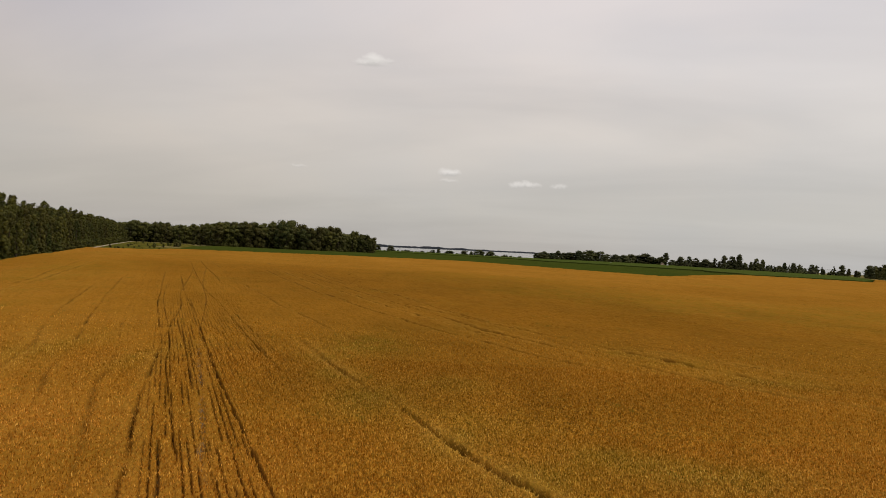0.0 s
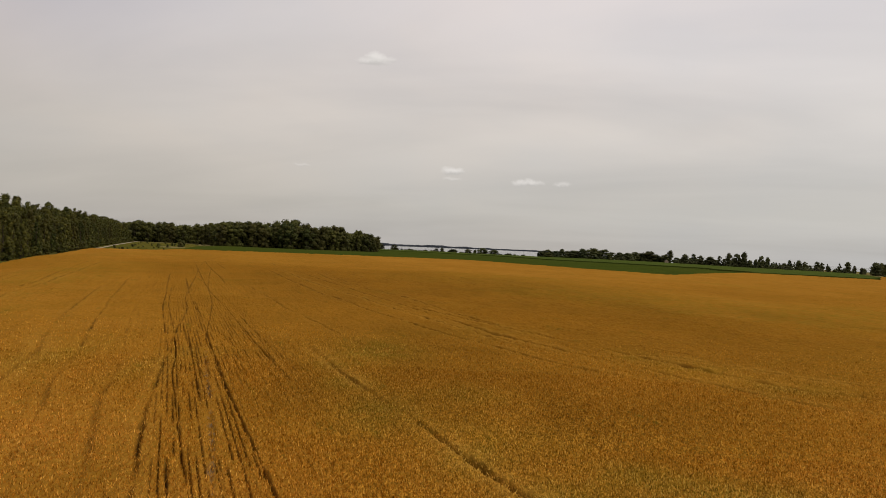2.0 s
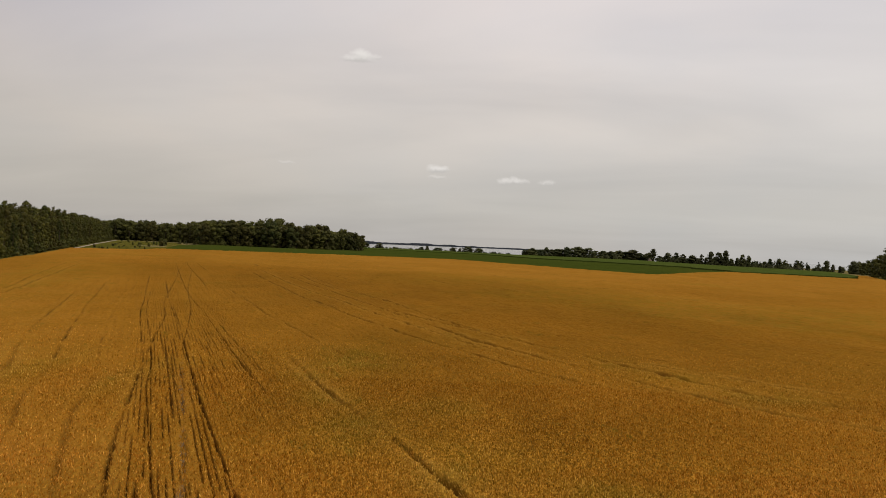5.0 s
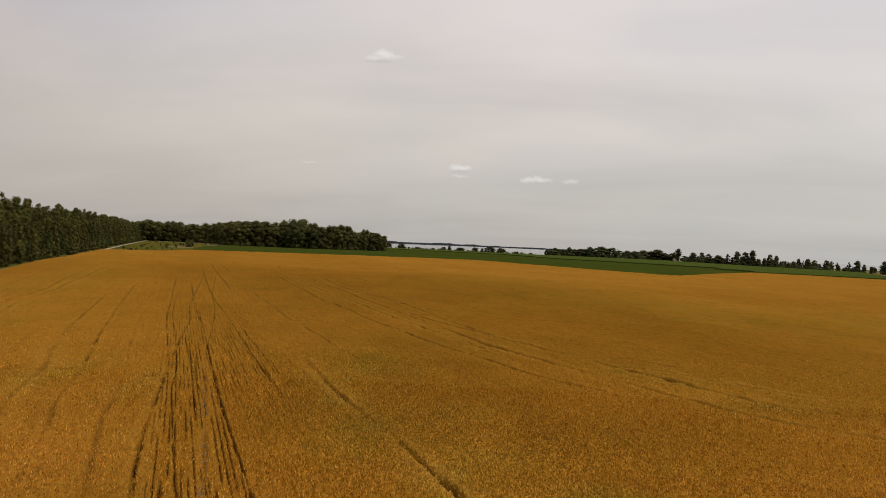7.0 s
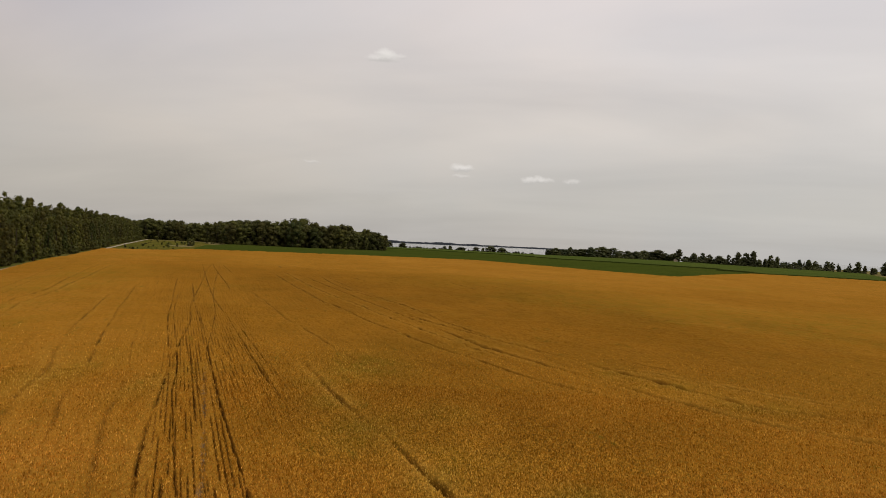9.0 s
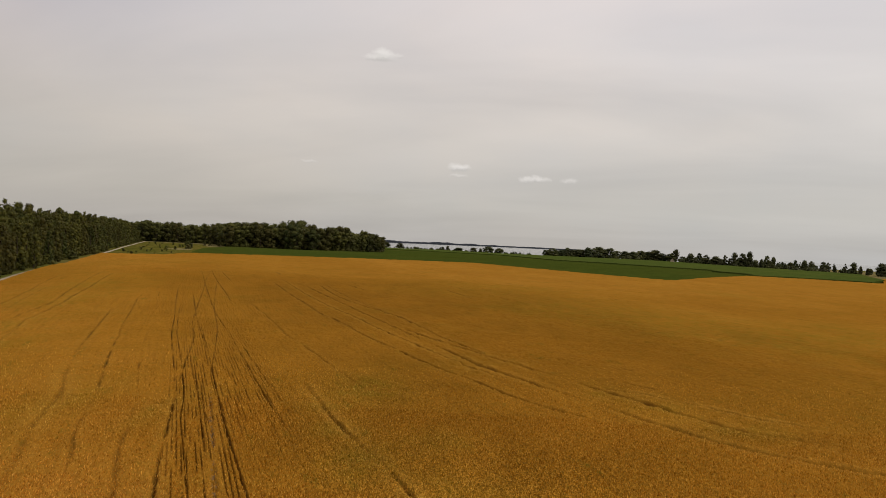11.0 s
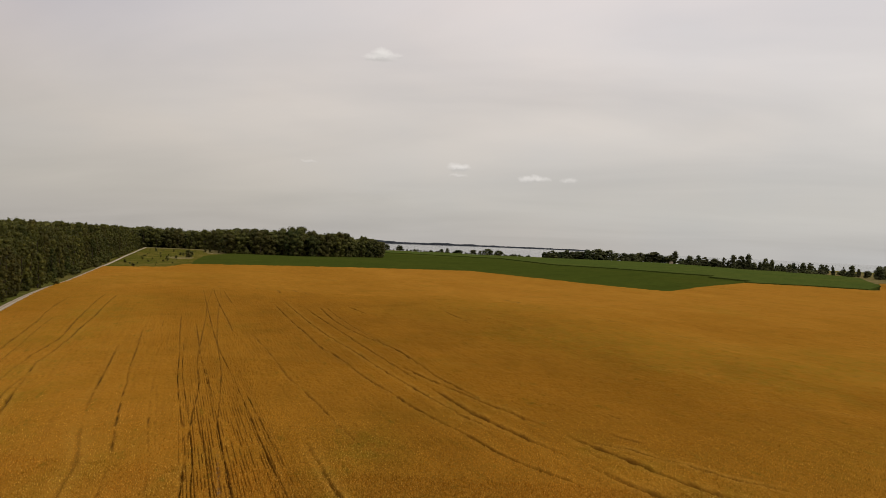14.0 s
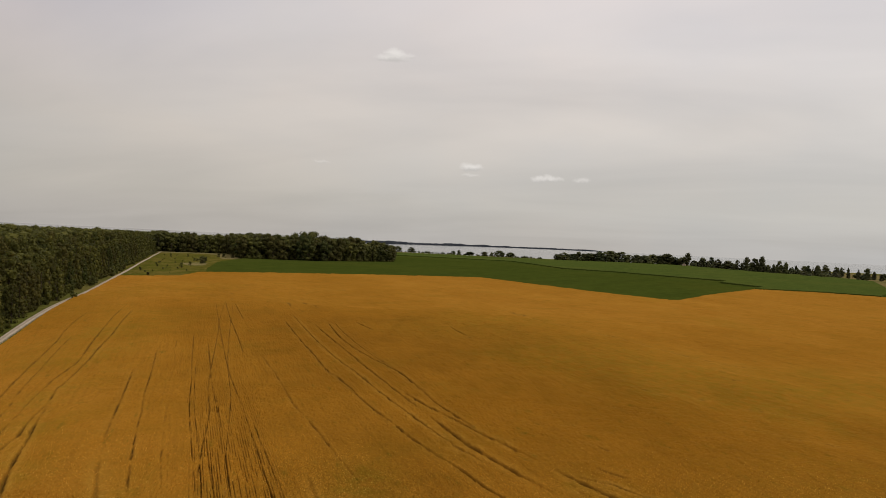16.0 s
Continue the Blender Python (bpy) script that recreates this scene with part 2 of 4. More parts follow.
def pasture_material():
    m, n = material("dry_pasture")
    p = n.coord()
    tuft = n.noise(p, 0.8, 6.0, 0.7)
    big = n.noise(n.map(p, (1.0, 0.4, 1.0)), 0.025, 5.0, 0.65)
    c = n.ramp(tuft, (0.3, (0.105, 0.085, 0.032)), (0.55, (0.185, 0.145, 0.060)), (0.78, (0.26, 0.21, 0.10)))
    c = n.mix(n.ramp(big, (0.46, 0.0), (0.58, 0.7)), c, (0.085, 0.085, 0.024))
    finish(n, c, 1.0, n.bump(tuft, 0.9, 0.2), 0.0)
    return m


def dry_grass_material():
    m, n = material("dry_grass")
    p = n.coord()
    tuft = n.noise(p, 0.6, 6.0, 0.75)
    c = n.ramp(tuft, (0.32, (0.075, 0.068, 0.018)), (0.52, (0.17, 0.14, 0.055)), (0.75, (0.29, 0.25, 0.12)))
    finish(n, c, 1.0, n.bump(tuft, 0.9, 0.2), 0.0)
    return m


def soy_material(name, dark, light):
    m, n = material(name)
    p = n.coord()
    leaf = n.noise(p, 2.2, 6.0, 0.7)
    band = n.noise(n.map(p, (0.5, 0.06, 1.0), (0, 0, 0), (0, 0, 0.5)), 0.25, 3.0, 0.5)
    big = n.noise(p, 0.012, 4.0, 0.5)
    c = n.ramp(leaf, (0.3, dark), (0.7, light))
    c = n.mix(n.ramp(band, (0.45, 0.0), (0.65, 0.22)), c, (dark[0] * 0.8, dark[1] * 0.85, dark[2]))
    c = n.mix(n.ramp(big, (0.5, 0.0), (0.7, 0.35)), c, (light[0] * 1.2, light[1] * 0.95, light[2]))
    mott = n.noise(n.map(p, (1.0, 0.5, 1.0), (6, 2, 0), (0, 0, 0.5)), 0.22, 5.0, 0.7)
    c = n.mix(n.ramp(mott, (0.53, 0.0), (0.68, 0.35)), c, (light[0] * 1.25, light[1] * 1.15, light[2] * 1.2))
    c = n.mix(n.ramp(mott, (0.34, 0.35), (0.47, 0.0)), c, (dark[0] * 0.8, dark[1] * 0.8, dark[2] * 0.8))
    finish(n, c, 1.0, n.bump(leaf, 0.7, 0.1), 0.0)
    return m


def leaf_material(name, dark, mid, light):
    m, n = material(name)
    g = n.add("ShaderNodeNewGeometry")
    o = n.add("ShaderNodeObjectInfo")
    c = n.ramp(g.outputs["Random Per Island"], (0.0, dark), (0.55, mid), (1.0, light))
    tint = n.ramp(o.outputs["Random"], (0.0, (0.62, 0.72, 0.72)), (0.3, (0.98, 0.84, 0.86)), (0.5, (1.0, 1.0, 1.0)), (1.0, (1.22, 1.14, 0.95)))
    c = n.mix(1.0, c, tint, "MULTIPLY")
    finish(n, c, 0.7, None, 0.12, 0.3)
    return m


def bark_material():
    m, n = material("bark")
    p = n.coord()
    c = n.ramp(n.noise(n.map(p, (6, 6, 1)), 3.0, 5.0, 0.65), (0.3, (0.035, 0.026, 0.018)), (0.7, (0.09, 0.07, 0.05)))
    finish(n, c, 0.9, None, 0.1)
    return m


def gravel_material():
    m, n = material("pale_gravel")
    p = n.coord()
    c = n.ramp(n.noise(p, 7.0, 6.0, 0.7), (0.3, (0.30, 0.24, 0.175)), (0.7, (0.52, 0.43, 0.335)))
    c = n.mix(n.ramp(n.noise(p, 0.5, 4.0, 0.6), (0.5, 0.0), (0.75, 0.5)), c, (0.22, 0.18, 0.12))
    tufts = n.ramp(n.noise(p, 1.6, 5.0, 0.7), (0.35, 0.35), (0.55, 1.0))
    c = n.mix(n.math("MULTIPLY", attribute(n, "grass"), tufts), c, (0.085, 0.078, 0.018))
    finish(n, c, 0.95, n.bump(n.noise(p, 20.0, 4.0, 0.7), 0.6, 0.03), 0.1)
    return m


def water_material():
    m, n = material("lake_water")
    p = n.coord()
    rip = n.noise(n.map(p, (1.0, 0.35, 1.0)), 0.6, 5.0, 0.6)
    c = n.ramp(n.noise(n.map(p, (0.2, 1.0, 1.0)), 0.004, 4.0, 0.5), (0.35, (0.10, 0.115, 0.13)), (0.65, (0.16, 0.175, 0.19)))
    finish(n, c, 0.12, n.bump(rip, 0.05, 0.1), 0.5)
    return m


def shore_material():
    m, n = material("hazed_distant_woods")
    p = n.coord()
    # dark woods, their blue cast from distance haze mixed into the colour
    c = n.ramp(n.noise(p, 0.02, 6.0, 0.7), (0.3, (0.012, 0.016, 0.022)), (0.7, (0.030, 0.034, 0.042)))
    finish(n, c, 0.9, None, 0.1)
    return m


def plaster_material(name, c0, c1):
    m, n = material(name)
    p = n.coord()
    c = n.ramp(n.noise(p, 1.2, 5.0, 0.65), (0.3, c0), (0.7, c1))
    finish(n, c, 0.85, n.bump(n.noise(p, 9.0, 4.0, 0.6), 0.3, 0.03), 0.2)
    return m


M_WHEAT, M_EAR = wheat_material(), ear_material()
M_DRY, M_PASTURE = dry_grass_material(), pasture_material()
M_PLASTER = plaster_material("pale_plaster", (0.40, 0.30, 0.21), (0.50, 0.39, 0.28))
M_ROOF = plaster_material("grey_roofing", (0.075, 0.068, 0.065), (0.14, 0.125, 0.115))
M_DARK = plaster_material("dark_opening", (0.03, 0.03, 0.03), (0.05, 0.05, 0.05))
M_GROUND, M_MEADOW, M_BARK, M_GRAVEL, M_WATER, M_SHORE = ground_material(), meadow_material(), bark_material(), gravel_material(), water_material(), shore_material()
M_SOY = soy_material("soybean_leaves", (0.030, 0.042, 0.0062), (0.060, 0.076, 0.0115))
M_SOY_FAR = soy_material("maize_leaves", (0.036, 0.054, 0.010), (0.082, 0.106, 0.021))
M_LEAF_MIX = leaf_material("mixed_wood_leaves", (0.044, 0.047, 0.010), (0.083, 0.085, 0.018), (0.150, 0.145, 0.034))
M_LEAF_OAK = leaf_material("broadleaf_leaves", (0.050, 0.054, 0.014), (0.078, 0.083, 0.021), (0.112, 0.113, 0.030))
M_LEAF_FAR = leaf_material("shore_tree_leaves", (0.044, 0.051, 0.020), (0.070, 0.079, 0.029), (0.096, 0.101, 0.040))


# ---------------------------------------------------------------- helpers for meshes
def mesh(name, verts, faces, mat, smooth=False):
    """A mesh from arrays: verts (n, 3), faces (m, 3 or 4)."""
    verts, faces = np.asarray(verts, np.float32), np.asarray(faces, np.int32)
    me = bpy.data.meshes.new(name)
    k = faces.shape[1]
    me.vertices.add(len(verts))
    me.vertices.foreach_set("co", verts.ravel())
    me.loops.add(faces.size)
    me.loops.foreach_set("vertex_index", faces.ravel())
    me.polygons.add(len(faces))
    me.polygons.foreach_set("loop_start", np.arange(0, faces.size, k, dtype=np.int32))
    me.polygons.foreach_set("use_smooth", np.full(len(faces), smooth))
    me.materials.append(mat)
    me.update(calc_edges=True)
    return me


def mark(me, name, values):
    me.attributes.new(name, "FLOAT", "POINT").data.foreach_set("value", np.asarray(values, np.float32).ravel())


def part(name, me, parent, label="", at=None):
    ob = new(name, me)
    ob.parent = parent
    if at is not None:
        ob.matrix_local = at
    return tagged(ob, label)


def from_bm(name, bm, mat, smooth=False):
    me = bpy.data.meshes.new(name)
    bm.to_mesh(me)
    bm.free()
    me.materials.append(mat)
    for poly in me.polygons:
        poly.use_smooth = smooth
    return me


def grid_faces(nu, nv):
    i = np.arange(nu - 1)[:, None] * nv + np.arange(nv - 1)[None, :]
    return np.stack([i, i + nv, i + nv + 1, i + 1], -1).reshape(-1, 4)


def step(a, b, x):
    t = np.clip((x - a) / (b - a), 0, 1)
    return t * t * (3 - 2 * t)


def value_noise(x, y, seed=0):
    """Smooth noise in 0..1 on a lattice of 1 m."""
    ix, iy = np.floor(x).astype(np.int64), np.floor(y).astype(np.int64)
    fx, fy = x - ix, y - iy
    fx, fy = fx * fx * (3 - 2 * fx), fy * fy * (3 - 2 * fy)

    def lot(a, b):
        h = (a * 374761393 + b * 668265263 + seed * 974634777) & 0xFFFFFFFF
        h = ((h ^ (h >> 13)) * 1274126177) & 0xFFFFFFFF
        return ((h ^ (h >> 16)) & 0xFFFFFF) / 0xFFFFFF

    return (lot(ix, iy) * (1 - fx) + lot(ix + 1, iy) * fx) * (1 - fy) + (lot(ix, iy + 1) * (1 - fx) + lot(ix + 1, iy + 1) * fx) * fy


def ground_z(x, y):
    x, y = np.asarray(x, float), np.asarray(y, float)
    land = -0.8 - 3.2 * step(200, 850, y)
    out = y - (890 + 0.2 * np.maximum(x, 0) + 25 * (value_noise(x / 90, y * 0 + 3.0, 5) - 0.5))
    return land - 5.0 * step(-4, 60, out)


def crop_z(x, y):
    """The tops of the crop: a broad low swell, then falling with the land."""
    x, y = np.asarray(x, float), np.asarray(y, float)
    edge = step(-14, -22, x + 0.4405 * y)      # thinner and lower along the track
    return 0.30 * step(165, 95, y) * (1 - edge) - 0.12 * edge * step(180, 120, y) - 3.2 * step(200, 850, y)


# ---------------------------------------------------------------- the large structure
def spread(lim, n, power):
    t = np.linspace(-1, 1, n)
    return np.sign(t) * np.abs(t) ** power * lim


def build_ground():
    xs, ys = spread(5400, 180, 2.2), np.concatenate([-spread(4000, 61, 2.0)[31:][::-1], np.arange(0, 1100, 12.0), 1100 + 4300 * np.linspace(0, 1, 40) ** 2])
    X, Y = np.meshgrid(xs, ys, indexing="ij")
    Z = ground_z(X, Y) - 0.12 + 0.12 * (value_noise(X / 9, Y / 9, 2) - 0.5)
    ob = new("ground", mesh("ground", np.stack([X, Y, Z], -1).reshape(-1, 3), grid_faces(len(xs), len(ys)), M_GROUND, True))
    tagged(ob, "rough grassland and dry pasture sloping gently to a lake", "ground", kind="structure")


def build_lake():
    xs, ys = spread(5300, 60, 1.5), 840 + 4500 * np.linspace(0, 1, 60) ** 1.6
    X, Y = np.meshgrid(xs, ys, indexing="ij")
    ob = new("water", mesh("water", np.stack([X, Y, 0 * X - 4.6], -1).reshape(-1, 3), grid_faces(60, 60), M_WATER, True))
    tagged(ob, "wide pale lake under a hazy sky", "lake", kind="structure")


def build_far_shore():
    az = np.radians(np.arange(-13, 13.6, 0.04))
    d = 2200 + 2400 * step(-10, 16, np.degrees(az)) 
    k = np.arange(len(az))
    top = 6.5 + 6.0 * value_noise(k / 26, k * 0, 3) + 3.0 * value_noise(k / 7, k * 0 + 5, 4) + 1.6 * value_noise(k / 2.0, k * 0 + 9, 6)
    top = 0.74 * top * step(13.6, 11.5, np.degrees(az)) + 0.4
    rows = []
    for back, h in ((0, -0.5), (6, 0.55), (25, 0.95), (70, 1.0), (220, 0.3)):
        z = -4.6 + (top * h if h > 0 else -0.6)
        rows.append(np.stack([np.sin(az) * (d + back), np.cos(az) * (d + back), z + 0 * az], -1))
    ob = new("far_shore", mesh("far_shore", np.concatenate(rows), grid_faces(5, len(az)), M_SHORE))
    tagged(ob, "dark wooded far shore across the lake", "shore", kind="stuff")


# The track runs straight beside the wood; u is the distance to its right.
ROAD_X, ROAD_SLOPE = -23.8, -0.4405


def bend(y):
    """How far the track swings out towards the wood."""
    return np.interp(y, [20, 50, 68, 77, 86, 94, 102, 110, 118, 130, 150, 175, 200], [0, -0.2, -0.8, -1.4, -1.95, -2.2, -2.2, -1.95, -1.4, -1.0, -0.7, -0.3, 0])


WHEAT_U, WHEAT_Y = [], []
for wx, wy in ((-96.4, 164.6), (-83.2, 176.3), (-86.4, 197.1), (-63.3, 214.1), (-24.8, 236.3), (8.9, 251.7), (37.5, 210.1), (52.2, 191.4), (65.5, 179.8), (90.9, 217.6), (129.9, 269.5), (157.5, 268.9), (177.2, 257.9), (314.5, 187.4)):
    WHEAT_U.append(wx + 0.4405 * wy)
    WHEAT_Y.append(wy)

DRILL = 0.452           # the drilled rows run up the field, this far to the left for each metre
TRACKS = []             # half width, depth, lodged straw beside it, bare soil in it, points


def track(width, depth, *pts, flank=0.2, soil=0.0):
    p = np.array(pts, float)
    q = np.concatenate([2 * p[:1] - p[1:2], p, 2 * p[-1:] - p[-2:-1]])
    t = np.linspace(0, 1, 5)[:-1, None]
    bits = [0.5 * (2 * b + (c - a) * t + (2 * a - 5 * b + 4 * c - d) * t**2 + (3 * b - a - 3 * c + d) * t**3) for a, b, c, d in zip(q, q[1:], q[2:], q[3:])]
    TRACKS.append((width, depth, flank, soil, np.concatenate(bits + [p[-1:]])))


def row_track(width, depth, *pts, flank=0.1, soil=0.0):
    """A track along the drilled rows: pairs of the row's offset and the distance up the field."""
    track(width, depth, *[(u - DRILL * y, y) for u, y in pts], flank=flank, soil=soil)


# the sprayer's wheel tracks, one swinging across the drilled rows
track(0.050, 0.26, (-4.7, 9.0), (-5.5, 10.7), (-6.4, 12.9), (-7.4, 15.1), (-8.6, 18.0), (-10.3, 22.4), (-12.1, 27.0), flank=0.5)
track(0.038, 0.24, (-12.1, 27.0), (-14.3, 33.0), (-17.0, 40.5), (-20.2, 47.8), (-25.0, 60.5), (-30.8, 76.0), (-36.0, 89.5), (-46.4, 118.5), flank=0.2)
row_track(0.025, 0.40, (2.30, 9.5), (2.25, 11.5), (2.17, 14.0), (2.08, 17.5), (2.0, 21.0), (2.0, 26.5), (2.06, 33.0), soil=0.5)
row_track(0.033, 0.24, (2.06, 33.0), (2.0, 38.0), (1.80, 48.5), (1.9, 58.0), (2.0, 69.0))
track(0.055, 0.08, (-3.6, 10.0), (-4.0, 11.0), (-5.0, 13.3), (-5.4, 14.5), (-7.4, 19.4), (-8.8, 22.8), (-10.8, 27.8), flank=0.4, soil=1.0)
track(0.036, 0.25, (-11.3, 29.0), (-13.1, 34.0), (-17.1, 45.0), (-23.2, 60.0), (-33.3, 87.0), (-36.0, 95.0))
track(0.060, 0.20, (-36.0, 95.0), (-45.0, 118.0), (-58.0, 152.0))
track(0.065, 0.34, (-22.8, 63.6), (-26.7, 72.6), (-31.9, 84.2), (-38.1, 98.3), (-46.2, 117.6))
track(0.065, 0.28, (-31.3, 87.6), (-35.5, 97.0), (-42.7, 113.3))
row_track(0.032, 0.30, (4.35, 21.5), (4.2, 28.0), (4.16, 33.1), (4.0, 42.3))
row_track(0.050, 0.26, (4.0, 42.3), (3.7, 53.6), (3.9, 71.9), (4.7, 111.6))
row_track(0.026, 0.18, (4.85, 25.0), (4.63, 33.7), (4.39, 41.0))
row_track(0.032, 0.24, (-0.08, 26.6), (0.0, 29.5), (-0.15, 34.8), (-0.22, 38.0), (-0.26, 43.0), (-0.12, 48.4), (0.02, 62.0), (0.3, 75.0))
row_track(0.020, 0.22, (0.55, 11.0), (0.51, 12.2), (0.39, 15.9), (0.3, 19.9), (0.27, 22.5), (0.44, 26.2), (0.36, 33.1), (0.14, 40.8), (0.16, 46.6), (0.43, 57.8))
row_track(0.032, 0.24, (0.05, 9.3), (0.08, 10.9), (0.11, 12.2), (0.08, 14.2), soil=0.7)
row_track(0.034, 0.28, (-1.7, 25.2), (-2.0, 31.6), (-2.06, 41.9))
row_track(0.080, 0.12, (-1.55, 10.0), (-1.57, 11.0), (-1.68, 14.2), (-1.9, 18.2), (-1.75, 22.0), (-1.7, 25.2))
row_track(0.027, 0.18, (-1.4, 25.2), (-1.6, 31.6), (-1.67, 35.9), (-1.86, 41.9))
row_track(0.018, 0.15, (0.88, 36.9), (1.03, 27.5), (1.35, 21.8), (1.38, 18.5))
row_track(0.018, 0.15, (1.07, 35.1), (1.12, 27.5), (1.07, 22.5), (1.14, 18.0))
row_track(0.018, 0.15, (0.98, 16.5), (1.05, 20.4), (1.1, 29.1), (1.1, 35.0))
row_track(0.018, 0.15, (1.3, 29.2), (1.25, 20.9))
row_track(0.018, 0.15, (1.35, 14.5), (1.40, 12.0), (1.45, 10.0))
row_track(0.018, 0.15, (1.15, 14.5), (1.17, 11.0))
row_track(0.030, 0.24, (2.0, 45.6), (2.05, 38.8), (2.15, 35.0))
row_track(0.050, 0.24, (-1.9, 69.4), (-2.0, 64.0))
# along the rows nearer the wood
track(0.047, 0.36, (-14.8, 24.9), (-15.9, 27.1), (-18.4, 32.2), (-20.5, 36.7), (-22.0, 40.0), (-23.9, 43.9), (-27.9, 52.9), (-32.3, 62.5))
track(0.043, 0.14, (-8.6, 12.0), (-11.5, 17.9), (-13.0, 20.6), (-14.8, 24.9))
track(0.072, 0.30, (-20.2, 32.0), (-21.0, 33.4), (-22.3, 36.3), (-24.9, 42.2), (-27.1, 47.1), (-30.3, 54.1), flank=0.4)
track(0.120, 0.14, (-11.5, 14.5), (-13.1, 17.7), (-14.7, 20.7), (-16.3, 24.7), (-18.4, 28.4), (-20.2, 32.0), flank=0.5)
track(0.094, 0.42, (-30.5, 34.0), (-34.2, 41.5), (-36.4, 45.9), (-39.0, 51.2), (-41.8, 57.1), (-45.9, 65.5), (-49.9, 73.0), (-54.7, 83.1), (-58.1, 91.3))
track(0.076, 0.28, (-26.5, 29.0), (-30.3, 36.4), (-31.4, 38.7), (-33.8, 43.1), (-36.5, 48.6), (-41.5, 58.9), (-45.8, 68.1))
track(0.085, 0.34, (-24.5, 26.5), (-27.8, 33.2), (-29.4, 36.9), (-31.2, 40.8), (-34.1, 48.0), (-36.8, 55.5), (-42.0, 66.4), (-50.8, 85.5), (-54.9, 95.4))
track(0.100, 0.40, (-22.8, 25.2), (-25.5, 30.2), (-26.3, 32.8), (-27.6, 35.5), (-29.6, 40.4), (-31.4, 44.0), (-32.7, 47.5), (-36.0, 55.7), (-38.8, 62.2), (-41.8, 69.6), (-47.0, 81.1), (-53.4, 96.2), flank=0.5)
track(0.086, 0.44, (-18.5, 20.5), (-21.4, 25.0), (-22.8, 27.4), (-24.0, 29.7), (-25.3, 32.3), (-27.3, 36.0), (-29.8, 41.1), flank=0.6)
# the tracks that swing across the field
track(0.085, 0.38, (4.6, 9.2), (3.4, 10.6), (2.6, 11.6), (1.9, 12.5), (1.1, 13.7), (0.2, 15.4), (-0.8, 17.5), (-1.7, 19.1), flank=0.7)
track(0.075, 0.24, (-1.7, 19.1), (-3.0, 21.5), (-4.5, 24.6), (-6.5, 29.1), flank=0.7)
track(0.060, 0.24, (-3.0, 28.0), (-5.1, 32.0), (-9.3, 40.1), (-11.5, 44.0), (-16.4, 54.7), (-21.1, 64.2))
track(0.090, 0.38, (8.2, 24.4), (5.6, 27.0), (3.8, 29.1), (2.4, 31.6), (0.6, 34.4), (-1.6, 37.9), (-3.0, 40.6), (-5.7, 45.5), (-9.2, 52.8), (-11.9, 57.6), (-15.8, 66.9), (-19.4, 75.1), (-26.9, 93.0), flank=0.3)
track(0.090, 0.36, (4.4, 32.4), (2.6, 35.2), (0.4, 38.8), (-2.4, 44.2), (-5.5, 50.3), (-8.6, 56.8), (-13.9, 67.5), (-21.0, 84.1), (-26.9, 98.4), flank=0.7)
track(0.150, 0.50, (22.0, 19.0), (18.5, 19.8), (15.5, 20.8), (13.2, 22.2), (11.5, 23.7), (9.8, 25.8), (7.9, 28.6), flank=0.5)
track(0.160, 0.55, (7.9, 28.6), (5.5, 32.2), (3.1, 36.2), (1.5, 39.2), (-0.8, 44.0), flank=0.6)
track(0.100, 0.42, (-0.8, 44.0), (-3.9, 50.6), (-7.8, 59.2), (-13.6, 72.5), (-21.2, 89.8), flank=0.3)
track(0.130, 0.46, (17.9, 23.4), (15.8, 24.2), (14.0, 25.3), (12.4, 26.8), (10.8, 29.2), (9.0, 31.8), (7.5, 33.9), flank=0.5)
track(0.145, 0.52, (7.5, 33.9), (6.0, 36.2), (4.0, 38.9), (1.7, 42.4), (-1.0, 46.3), (-3.4, 50.8), flank=0.6)
track(0.075, 0.36, (18.0, 25.6), (15.1, 27.4), (13.6, 28.9), (12.5, 29.6), (11.4, 30.7), (10.0, 31.6), (8.8, 32.4), flank=0.8)
track(0.110, 0.46, (3.7, 39.7), (2.0, 43.0), (0.2, 46.6), (-2.2, 52.9), (-4.8, 59.2), (-8.9, 66.1), (-14.1, 77.0), (-19.6, 92.5), flank=0.4)
track(0.070, 0.30, (-4.9, 59.7), (-9.4, 68.9), (-14.7, 81.9), (-18.7, 92.9))
track(0.100, 0.26, (12.4, 32.0), (10.9, 33.5))
track(0.080, 0.22, (12.5, 36.9), (11.1, 38.6))
# far off, short pieces of tracks
track(0.120, 0.40, (40.5, 71.0), (38.2, 71.9), (35.4, 73.6), (31.8, 79.6), (27.0, 91.3), (20.9, 101.8), (17.0, 109.6), (12.0, 121.0), flank=0.7)
for dash in (((-33.5, 118.6), (-31.1, 111.7)), ((-33.1, 126.9), (-28.9, 115.1)), ((-11.3, 121.2), (-7.6, 113.1)), ((-0.2, 95.5), (3.6, 83.5)), ((-31.9, 161.6), (-28.8, 153.6)), ((9.4, 126.1), (15.6, 116.3)), ((-15.3, 94.3), (-11.5, 87.2)), ((-29.7, 120.8), (-25.6, 111.0))):
    track(0.140, 0.34, *dash)
for dash in (((19.8, 57.6), (22.0, 53.8)), ((24.2, 54.6), (25.4, 53.2)), ((35.6, 58.8), (37.0, 57.6)), ((31.5, 65.1), (33.0, 63.5)), ((38.4, 57.3), (41.7, 56.7)), ((29.5, 41.6), (30.8, 40.9)), ((25.1, 44.3), (28.0, 43.2)), ((26.4, 42.4), (29.1, 42.0))):
    track(0.090, 0.26, *dash, flank=0.5)
track(0.090, 0.28, (28.0, 50.8), (28.8, 50.4), (31.2, 49.3), (32.9, 48.0), flank=0.5)
